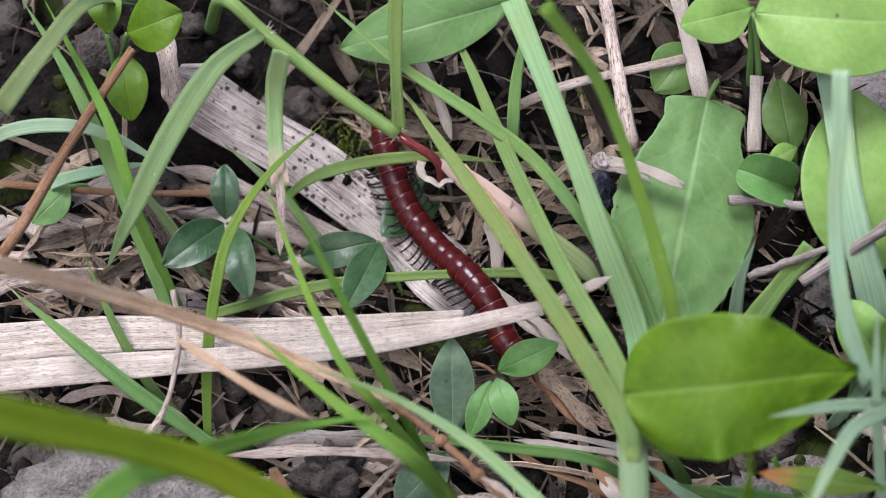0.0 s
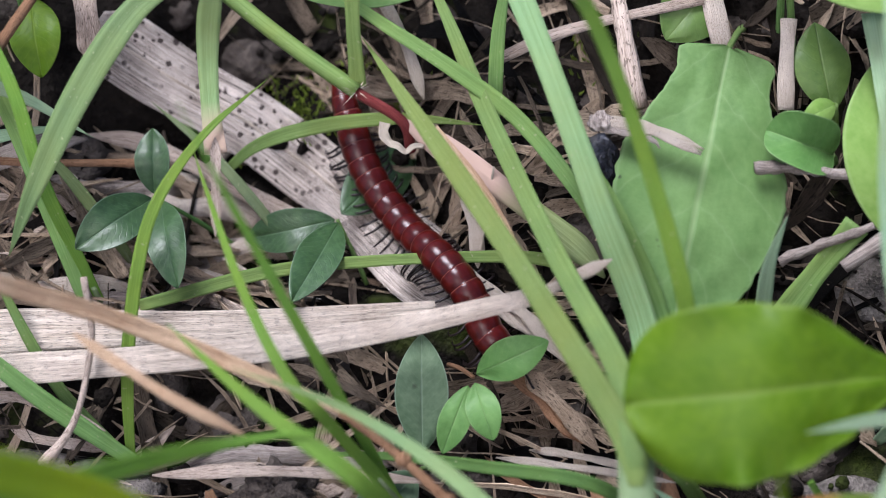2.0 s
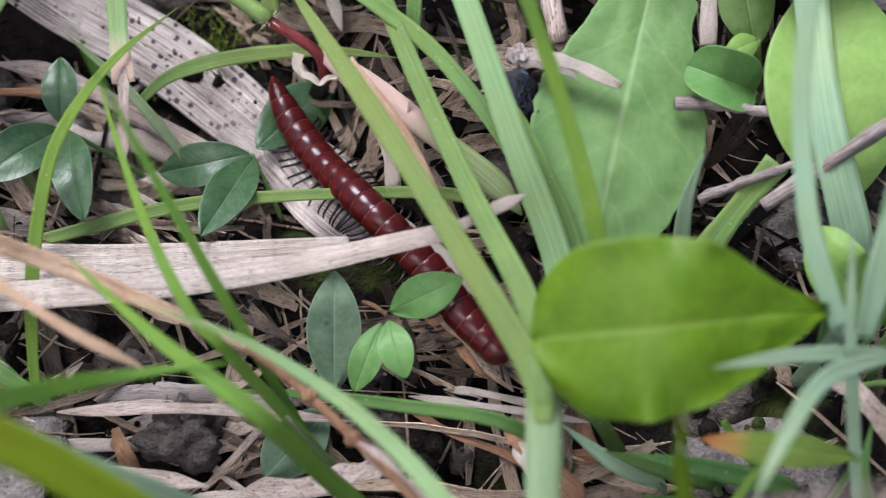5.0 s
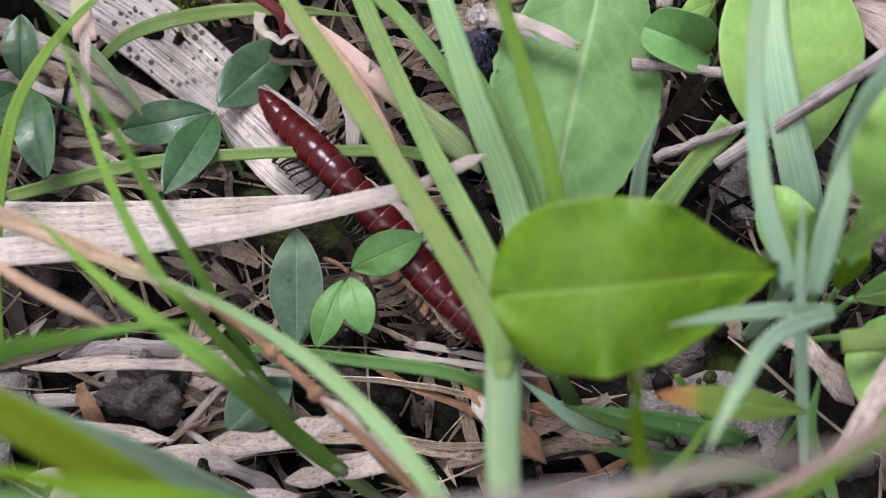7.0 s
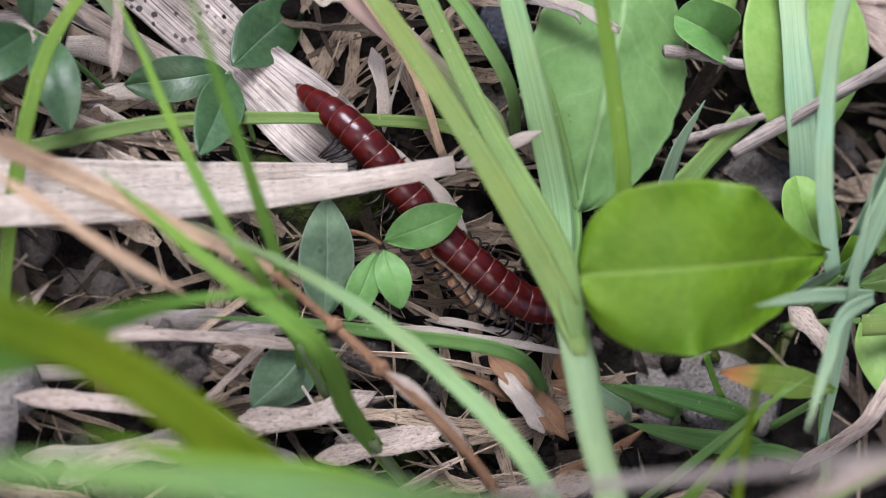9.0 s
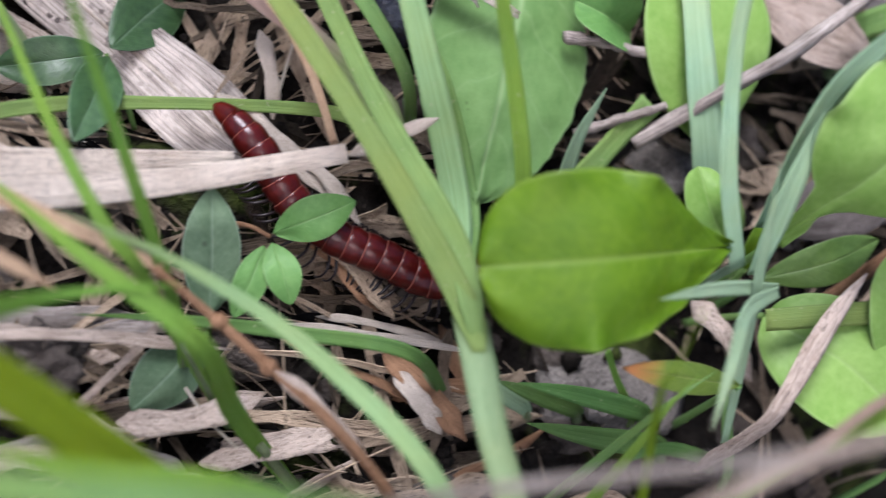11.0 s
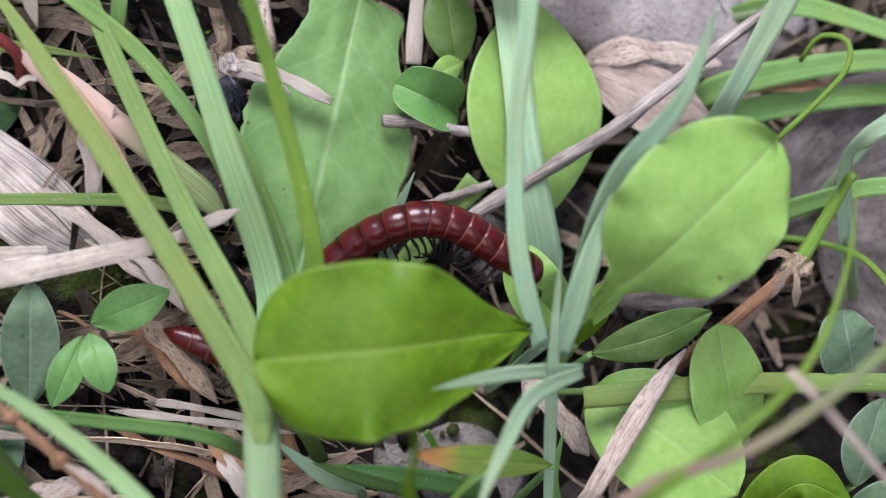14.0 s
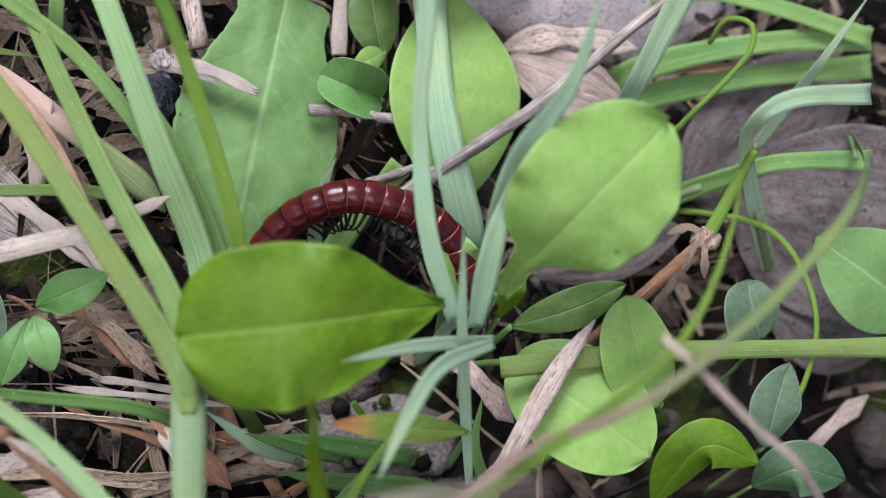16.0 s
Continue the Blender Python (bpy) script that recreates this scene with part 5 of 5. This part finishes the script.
grass_blade([(97.1, 15.9, 17.6), (103.0, 20.8, 23.5), (106.8, 25.0, 26.8), (107.2, 29.3, 27.7), (104.0, 31.2, 25.5), (103.1, 29.7, 20.1)], 1.1, GRASS_LIME, "thin curled yellow-green tendril", prof=stem_width, fold=0.0, thick=0.8, n=40)
grass_blade([(107.7, 0.5, 11.6), (113.5, -5.2, 14.3), (117.0, -14.9, 13.5), (116.7, -23.6, 10.4), (112.5, -33.3, 4.6), (106.6, -39.1, -2.3)], 1.1, GRASS_LIME, "thin bent bright green stem", prof=stem_width, fold=0.0, thick=0.8, n=40)
grass_blade([(116.9, 19.9, 22.0), (119.1, 23.0, 29.1), (125.6, 31.2, 35.6)], 2.3, GRASS_BLUE, "blue-green grass blade over the stone")

grass_blade([(-43.3, 21.0, -9.0), (-53.6, 31.9, -4.5), (-64.0, 40.8, -3.0)], 1.9, GRASS_SHEATH, "dull sage green grass blade over the dead leaf", n=26)
grass_blade([(-69.0, 17.5, -6.0), (-76.3, 25.4, 1.0), (-83.7, 31.3, 2.0)], 2.2, GRASS_OLIVE_SHADE, "dull green grass blade low among litter", n=26)
grass_blade([(-29.7, -20.4, 10.0), (-33.3, -17.8, 13.7), (-37.6, -11.5, 16.2), (-42.5, -1.7, 17.5), (-48.0, 11.9, 17.6), (-51.5, 21.0, 15.5)], 1.8, GRASS_LIME, "slender lime green grass blade over the straw", n=34)
grass_blade([(8.0, -58.0, 27.0), (-21.0, -59.5, 57.0), (-39.5, -59.0, 66.0), (-54.0, -58.0, 67.5), (-74.0, -57.0, 66.0)], 4.2, GRASS, "broad green grass blade arching low in front", n=34, root=False)
grass_blade([(36.3, -45.0, 4.0), (40.1, -38.6, 14.0), (43.4, -35.1, 18.0)], 2.2, GRASS_LIME, "young yellow-green grass sprout", n=24, group="low grass")
grass_blade([(40.2, -39.0, 6.0), (42.4, -37.0, 12.0), (48.0, -33.7, 15.0)], 1.8, GRASS, "young green grass sprout by the orange-tipped leaf", n=24, group="low grass")
jointed = tagged(empty("grass_stalk", (81.2, -17.6, 0.0)), "jointed pinkish-brown grass stalk with a frayed node and green shoot", "grass")
tube("stalk", BROWN, [rooted((81.2, -17.6, 0.0)), (89.4, -11.4, 5.0), (99.0, -4.2, 14.0)], 1.15, jointed, n=24, lump=0.15, prof=lambda s: 1.0)
lump("node", BEIGE, (99.0, -4.2, 14.0), (2.1, 1.9, 1.9), parent=jointed, seedv=4.0, rough=0.6, rings=14, segs=18)
tube("shoot", GRASS_LIME, [(99.0, -4.2, 14.0), (102.0, 1.3, 19.0), (104.2, 6.7, 26.0)], 1.3, jointed, n=20, lump=0.05, prof=lambda s: 1.0 - 0.35 * s)
for turn in (-1.9, -2.6, 2.5):
    ribbon("husk", BEIGE, [(99.0, -4.2, 14.0), Vector((99.0, -4.2, 14.0)) + Vector((3.4 * math.cos(turn), 3.4 * math.sin(turn), 0.6)), Vector((99.0, -4.2, 14.0)) + Vector((6.0 * math.cos(turn + 0.3), 6.0 * math.sin(turn + 0.3), -2.4))], 1.5, jointed, prof=frayed_width, fold=0.3, n=16, rough=0.4)


# ---- clovers and broad leaves ----
def plant(name, at, label, category):
    return tagged(empty(name, at), label, category)


def stem(parent, a, b, r=0.45, mat=None, name="stem"):
    """A stalk from the ground at a, up to b."""
    foot = (a[0], a[1], ground_z(a[0], a[1]) - 2)
    mid = ((a[0] + b[0]) / 2, (a[1] + b[1]) / 2, max(foot[2] + 2, (foot[2] + b[2]) / 2 + 1))
    tube(name, mat or GRASS_SHADE_DARK, [foot, mid, b], r, parent, n=12, sides=7)


clover.empty_display_size = 0.002
tagged(clover, "clover with one dark and three young bright leaflets", "clover")
stem(clover, (-13, -3), (-8.9, -7.6, -7.3), mat=BROWN)
leaf("leaflet", CLOVER_DUSTY, (-17.0, -18.1, -13.4), (-17.1, -9.8, -8.9), (-17.2, -0.4, -7.1), 8.6, clover, "dusty dark green leaflet", thick=0.25)
leaf("leaflet", CLOVER_BRIGHT, (-9.7, -8.9, -7.7), (-11.8, -14.3, -8.3), (-13.8, -18.7, -11.6), 5.0, clover, fold=0.2)
leaf("leaflet", CLOVER_BRIGHT, (-8.6, -8.5, -7.5), (-7.3, -13.4, -7.0), (-5.8, -17.3, -9.2), 5.4, clover, fold=0.2)
leaf("leaflet", CLOVER_BRIGHT, (-8.4, -7.1, -7.1), (-2.9, -6.1, -2.8), (2.8, -3.6, -1.9), 6.6, clover)
stem(clover, (-16, -19), (-17.0, -18.1, -13.4), mat=GRASS_SHADE_DARK)
clover4 = plant("clover", (-20, -23, -18), "single dark clover leaflet low on the litter", "clover")
leaf("leaflet", CLOVER_DUSTY, (-18.0, -21.0, -14.3), (-22.8, -26.6, -14.0), (-27.6, -31.0, -17.3), 9.0, clover4)
stem(clover4, (-16, -19), (-18.0, -21.0, -14.3))
clover2 = plant("clover", (-31, 17, -14), "clover with three dark green leaflets over the dead blade", "clover")
stem(clover2, (-27, 12), (-31.9, 21.3, -9.4))
leaf("leaflet", CLOVER, (-32.3, 21.3, -9.4), (-39.6, 19.2, -9.0), (-47.6, 19.4, -12.8), 7.2, clover2, fold=0.24, droop=0.05)
leaf("leaflet", CLOVER, (-31.6, 20.4, -9.0), (-34.2, 11.0, -3.6), (-37.4, 2.4, -0.6), 7.2, clover2, fold=0.24, droop=0.05)
leaf("leaflet", CLOVER, (-31.2, 22.4, -9.6), (-25.4, 29.4, -10.4), (-19.2, 36.2, -12.2), 9.6, clover2)
clover3 = plant("clover", (-59, 18, -7), "clover with three dark green leaflets beside grass blades", "clover")
stem(clover3, (-50, 20), (-61.2, 21.8, -2.4))
leaf("leaflet", CLOVER, (-61.9, 21.7, -2.4), (-66.7, 15.0, 1.8), (-72.1, 10.8, 1.4), 8.0, clover3, fold=0.28, droop=0.05)
leaf("leaflet", CLOVER, (-60.3, 21.2, -2.4), (-57.5, 11.7, 1.0), (-55.7, 5.0, -1.1), 6.7, clover3, fold=0.28, droop=0.05)
leaf("leaflet", CLOVER, (-61.5, 22.6, -2.2), (-61.2, 26.5, 1.8), (-61.7, 32.2, 2.4), 5.8, clover3, fold=0.28, droop=0.05)


def broad(label, mat, p0, p1, p2, width, foot, shape="obovate", name="broadleaf_plant", r=0.7, **kw):
    p = plant(name, (foot[0], foot[1], ground_z(*foot)), label, "leaf")
    stem(p, foot, p0, r, mat=GRASS, name="leaf_stalk")
    leaf("leaf_blade", mat, p0, p1, p2, width, p, shape=shape, **kw)
    return p


broad("large smooth bright green leaf with a pale midrib", LEAF, (51.8, -16.0, 17.3), (29.8, -21.8, 26.3), (11.5, -22.0, 21.1), 23.6, (58, -14), shape="drop", wave=0.05, fold=0.08, n=56, crinkle=0.012, ruffle=0.05)
broad("large toothed matt green leaf lying open", LEAF_MATT, (32.4, 42.6, 9.7), (26.6, 18.6, 5.2), (21.8, -2.7, -2.5), 27.4, (36, 50), shape="oblong", teeth=0.05, wave=0.035, fold=0.06, n=60, crinkle=0.02)
broad("oval light green leaf standing behind grass", LEAF_LIGHT, (61.9, 8.4, 0.2), (59.9, 23.7, 9.7), (59.4, 41.7, 14.1), 22.9, (63, 2), shape="elliptic", wave=0.02, n=40)
broad("round light green leaf raised over a stone", LEAF_LIGHT, (61.5, -13.5, 14.6), (69.0, -8.3, 36.7), (81.8, 2.8, 42.7), 23.2, (64, -13), shape="winged", wave=0.07, fold=0.1, n=50, crinkle=0.012, ruffle=0.04)
broad("small bright curled young leaf", LEAF_LIGHT, (64.4, -8.8, -1.8), (57.3, -5.0, 5.9), (55.6, 1.4, 6.8), 9.6, (58, -6), shape="round", fold=0.4)
broad("round light green leaf over shaded soil", LEAF_LIGHT, (39.3, 51.8, 24.9), (53.7, 47.8, 28.6), (70.3, 48.5, 25.8), 20.8, (44, 44), shape="round", wave=0.05)
broad("small light green leaf beside a round one", LEAF_LIGHT, (39.2, 54.1, 23.6), (31.8, 50.3, 26.0), (25.5, 50.1, 23.6), 10.3, (42, 48), shape="elliptic", wave=0.05)
broad("long green leaf behind the grass", LEAF_MATT, (-5.2, 61.8, 15.0), (-22.1, 55.1, 16.5), (-39.0, 52.3, 12.7), 13.9, (0, 66), shape="elliptic")
broad("green leaf among shaded grass", LEAF, (-79.3, 51.8, 18.6), (-73.3, 51.6, 22.5), (-68.1, 53.8, 23.1), 10.5, (-84, 54), shape="elliptic")
broad("small hanging green leaf", LEAF, (-81.6, 51.5, 12.4), (-80.0, 43.8, 12.1), (-79.2, 38.4, 8.5), 8.6, (-82, 54), shape="elliptic")
broad("small upright green leaf", LEAF, (-83.6, 53.0, 16.9), (-83.8, 56.7, 20.0), (-85.4, 63.6, 19.0), 6.8, (-84, 50), shape="elliptic")
broad("small green leaf on dark soil", LEAF_MATT, (-91.7, 27.4, 2.2), (-94.8, 23.5, 2.0), (-98.5, 20.5, 0.1), 6.8, (-88, 30), shape="elliptic")
broad("curled young green leaf", CLOVER_BRIGHT, (47.9, 25.0, 5.4), (41.7, 24.8, 9.9), (37.0, 27.3, 9.4), 8.8, (50, 26), shape="round", fold=0.5, droop=-0.2)
broad("tiny young green leaf", LEAF_LIGHT, (47.9, 31.3, 10.3), (44.6, 28.7, 12.3), (42.3, 28.0, 11.0), 4.0, (50, 28), shape="elliptic")
broad("shaded oval leaf behind straw", LEAF_OLIVE, (48.4, 32.2, 6.6), (46.8, 38.3, 10.3), (46.0, 45.9, 11.5), 9.0, (50, 30), shape="elliptic")
broad("small oval leaf on the soil", LEAF_OLIVE, (30.7, 54.4, 10.2), (26.4, 49.0, 10.3), (22.6, 45.2, 7.9), 10.4, (32, 57), shape="elliptic")
broad("olive green pointed leaf near the soil", LEAF_OLIVE, (67.8, -14.5, 1.0), (76.7, -13.4, 6.0), (86.7, -9.4, 7.0), 7.0, (66, -15), shape="elliptic")
broad("round light green young leaf", LEAF_LIGHT, (91.9, -28.8, 2.0), (85.2, -23.1, 11.0), (82.4, -14.6, 16.0), 12.9, (93, -31), shape="round", wave=0.05)
broad("broad pale green leaf under a dry strip", LEAF_LIGHT, (66.8, -20.6, 1.0), (76.4, -29.4, 5.5), (88.0, -38.0, 3.0), 19.0, (62, -17), shape="round", wave=0.04)
broad("bright arching green leaf", LEAF, (91.2, -43.7, -6.0), (95.4, -37.6, 8.0), (105.3, -40.6, 7.0), 9.2, (90, -46), shape="elliptic", droop=0.3)
broad("dusty dark green leaflet", CLOVER_DUSTY, (107.4, -20.7, 11.0), (104.2, -16.9, 16.0), (103.6, -12.4, 17.0), 10.6, (109, -23), shape="round", name="clover", r=0.4)
broad("dusty dark green pointed leaflet", CLOVER_DUSTY, (108.1, -37.3, 4.0), (109.2, -31.3, 9.0), (111.7, -25.0, 11.0), 9.2, (107, -40), shape="elliptic", name="clover", r=0.4)
broad("light green leaf over the speckled dead leaf", LEAF_MATT, (141.0, -16.6, 9.0), (128.3, -11.0, 14.0), (119.1, -4.1, 15.0), 17.5, (144, -18), shape="elliptic")
broad("dark green leaflet near the soil", CLOVER, (107.8, -42.5, -2.0), (112.8, -41.4, 5.0), (121.8, -43.5, 4.0), 9.5, (106, -44), shape="elliptic", name="clover", r=0.4)
broad("small bright leaf under the round leaf", LEAF, (66.2, -12.2, -0.7), (66.5, -9.5, 6.1), (68.5, -5.1, 7.6), 5.9, (66, -14), shape="elliptic")
broad("small yellowing leaf with an orange tip", LEAF_TURN, (57.1, -33.3, 6.0), (44.1, -33.7, 12.0), (34.2, -33.1, 14.0), 4.6, (60, -33), shape="elliptic")


def dead_broad(label, p0, p1, p2, width, **kw):
    return tagged(leaf("dead_leaf", TAUPE, p0, p1, p2, width, thick=0.4, wave=0.07, crinkle=0.014, n=40, **kw), label, "dead leaf", "old dead leaves")


dead_broad("broad taupe dead leaf with a curled rim", (152.0, 0.0, 9.0), (131.0, 1.5, 7.0), (112.5, 8.5, 2.0), 36.0, shape="round", fold=-0.05, droop=-0.08)
dead_broad("taupe speckled dead leaf on dark soil", (140.4, -18.0, -6.2), (127.1, -13.8, -1.9), (117.0, -8.2, -2.4), 17.8, shape="elliptic", droop=0.2)
dead_broad("small taupe dead leaf under a round leaf", (102.2, 4.0, -0.7), (86.7, -0.5, 0.1), (73.7, -2.8, -4.4), 11.8, shape="elliptic", droop=0.1)
dead_broad("broad speckled dead leaf sunk in litter", (137.0, 31.0, 8.0), (118.0, 20.5, 6.0), (104.0, 9.0, 1.0), 23.0, shape="round", droop=0.1)
tagged(leaf("dead_leaf", CRUMPLED, (69.6, 31.8, 9.5), (80.4, 25.9, 10.5), (91.5, 22.0, 9.0), 11.0, thick=0.4, wave=0.12, crinkle=0.03, n=40, shape="elliptic"), "crumpled beige dead leaf under the long twig", "dead leaf", "old dead leaves")


def node_hairs(at, length, seed):
    """A tuft of fine white bristles round a node of the stalk."""
    rnd = random.Random(seed)
    verts, faces = [], []
    for _ in range(26):
        d = Vector((rnd.uniform(-1, 1), rnd.uniform(-1, 1), rnd.uniform(-0.2, 1))).normalized()
        s = d.orthogonal().normalized() * 0.07
        r = d.cross(s)
        b, k = Vector(at) + d * 1.0, len(verts)
        verts.extend([b + s, b - s * 0.5 + r, b - s * 0.5 - r, b + d * length * rnd.uniform(0.5, 1.0) + Vector((0, 0, -0.3))])
        faces.extend([(k, k + 1, k + 3), (k + 1, k + 2, k + 3), (k + 2, k, k + 3)])
    return link("node_hairs", verts, faces, PALE, culm, "fine white bristles", smooth=False, at=at)


node_hairs(((-61.0, 58.4, 20.5), (-52.7, 51.7, 18.7), (-38.5, 40.8, 14.8), (-27.3, 33.8, 11.1))[-1], 2.6, 4)
node_hairs(((-61.0, 58.4, 20.5), (-52.7, 51.7, 18.7), (-38.5, 40.8, 14.8), (-27.3, 33.8, 11.1))[1], 2.4, 6)



# ---- the millipede ----
PITCH, RADIUS, RINGS = 2.75, 2.8, 21
BODY_LIFT = 5.4


def lathe(profile, segs=28, squash=1.0):
    verts, faces = [], []
    for x, r in profile:
        for j in range(segs):
            a = 2 * math.pi * j / segs
            verts.append((x, r * math.cos(a), r * squash * math.sin(a)))
    for i in range(len(profile) - 1):
        for j in range(segs):
            a, b = i * segs + j, i * segs + (j + 1) % segs
            faces.append((a, b, b + segs, a + segs))
    faces.append(tuple(range(segs)))
    faces.append(tuple(range((len(profile) - 1) * segs, len(profile) * segs))[::-1])
    return verts, faces


def build_millipede():
    beast = tagged(empty("millipede", (0, 0, 0)), "glossy dark red millipede with black legs crawling over dead leaves", "millipede")
    rings = []
    for k in range(RINGS):
        # ring 0 is the tail, the last one carries the head
        taper = (0.42, 0.72, 0.88, 0.96)[k] if k < 4 else (0.97 if k == RINGS - 2 else 0.93 if k == RINGS - 1 else 1.0)
        nxt = (0.72, 0.88, 0.96, 1.0)[k] if k < 4 else taper
        r = RADIUS
        prof = [(-1.42, 0.84), (-1.40, 0.95), (-1.34, 0.985), (-1.15, 1.003), (-0.7, 1.02), (-0.1, 1.02), (0.4, 1.005), (0.8, 0.98), (1.1, 0.955), (1.5, 0.94), (2.4, 0.92)]
        shaped = [(x, r * q * (taper + (nxt - taper) * (x + 1.4) / 2.9)) for x, q in prof]
        if k == 0:
            shaped = [(-2.9, 0.03), (-2.75, 0.3), (-2.2, 0.62), (-1.5, 0.95)] + shaped[2:]
        verts, faces = lathe(shaped)
        name = "telson" if k == 0 else "collum" if k == RINGS - 1 else "body_ring"
        ob = link(name, verts, faces, SHELL_TAIL if k == 0 else SHELL, beast, at=(0, 0, 0))
        ob.location = (0, 0, 0)
        rings.append(ob)
    shared = rings[8].data
    for ob in rings[4:RINGS - 2]:
        ob.data = shared
    hv, hf = lathe([(-1.0, 2.6), (0.0, 2.7), (0.9, 2.65), (1.7, 2.35), (2.4, 1.75), (2.8, 1.05), (2.95, 0.3)], squash=1.05)
    head = link("head", hv, hf, SHELL_DARK, beast, at=(0, 0, 0))
    head.location = (0, 0, 0)
    for sgn in (-1, 1):
        a = tube("antenna", leg_m, [(1.7, sgn * 1.0, 0.2), (2.9, sgn * 2.0, 0.7), (3.9, sgn * 2.6, 0.2), (4.7, sgn * 2.8, -0.7)], 0.24, n=9, sides=6)
        a.parent = head
    legs = []
    first = None
    for k in range(3, RINGS - 1):
        for sgn in (-1, 1):
            for m in (0, 1):
                if sgn not in (first or {}):
                    ob = tube("leg", leg_m, [(0, 0, 0), (0.1, sgn * 1.6, 0.0), (0.1, sgn * 3.0, -0.2), (-0.3, sgn * 3.9, -0.9), (-0.8, sgn * 4.1, -2.0), (-1.3, sgn * 3.6, -2.8)], 0.31, n=10, sides=6, prof=lambda s: 1.0 - 0.6 * s)
                    first = dict(first or {})
                    first[sgn] = ob.data
                else:
                    ob = new("leg", first[sgn])
                ob.parent = rings[k]
                legs.append((ob, k, sgn, m))
    return rings, head, legs


rings, head, legs = build_millipede()


def motions():
    """The millipede runs along its trail, ring behind ring, its legs in waves."""
    first, early, late, risen, level, last = (spline([(x, y, 0) for x, y in way], 600) for way in (TRAIL_FIRST, TRAIL_EARLY, TRAIL_LATE, TRAIL_RISEN, TRAIL_LEVEL, TRAIL_LAST))

    def on(curve, s):
        line, length = curve
        q = max(0.0, min(598.99, s / length * 599))
        i = int(q)
        return line[i].lerp(line[i + 1], q - i)

    clock = [(0, 12.3), (1.5, 12.5), (2, 13.6), (2.5, 15), (3, 17.2), (3.5, 21), (4, 23), (5, 25.7), (7.5, 38.2), (8.2, 40), (10.5, 45.8), (11, 50.2), (12, 57.8), (12.5, 61.6), (13, 68.0), (13.5, 72.2), (14.5, 85.5), (16, 90)]

    def travelled(t):
        for (a, sa), (b, sb) in zip(clock, clock[1:]):
            if t <= b:
                return sa + (sb - sa) * (t - a) / (b - a)
        return clock[-1][1]

    def place(s, t):
        k = smooth_step(8.2, 10.3, t)
        p = on(first, s).lerp(on(early, s), smooth_step(1.6, 3.2, t)).lerp(on(late, s), k).lerp(on(risen, s), smooth_step(12.5, 13.6, t)).lerp(on(level, s), smooth_step(13.6, 14.5, t)).lerp(on(last, s), smooth_step(14.6, 15.8, t))
        climb = k * (10.5 * smooth_step(15, 41, p.x) - 6.5 * smooth_step(52, 70, p.x))
        p.z = ground_z(p.x, p.y) + BODY_LIFT + climb + 0.5 * math.sin(s * 0.16)
        return p

    def ring_pose(s, t):
        p, ahead, behind = place(s, t), place(s + 1.3, t), place(s - 1.3, t)
        x = (ahead - behind).normalized()
        y = Vector((0, 0, 1)).cross(x).normalized()
        z = x.cross(y)
        m = Matrix((x, y, z)).transposed().to_4x4()
        m.translation = p * MM
        return m

    def gap(t):
        return PITCH + 0.17 * smooth_step(12.8, 13.8, t)

    times = [i * 0.25 for i in range(65)]
    for k, ob in enumerate(rings):
        walk(ob, [(t, ring_pose(travelled(t) + 3.0 + k * gap(t), t)) for t in times])
    walk(head, [(t, ring_pose(travelled(t) + 3.0 + (RINGS - 0.35) * gap(t), t)) for t in times])
    beat = [i * 0.2 for i in range(81)]
    for ob, k, sgn, m in legs:
        rows = []
        for t in beat:
            ph = 2 * math.pi * (0.55 * t - (2 * k + m) / 15.0)
            x = place(travelled(t) + 3.0 + k * gap(t), t).x
            tuck = 30 * smooth_step(8, 20, x) * smooth_step(8.2, 10.3, t)
            rows.append((t, pose((-0.55 + 1.1 * m) * MM, sgn * 1.35 * MM, -1.75 * MM, sgn * (2 + 9 * math.cos(ph) - tuck * (1.7 if sgn > 0 else 1.0)), 0, sgn * 24 * math.sin(ph))))
        walk(ob, rows)


motions()
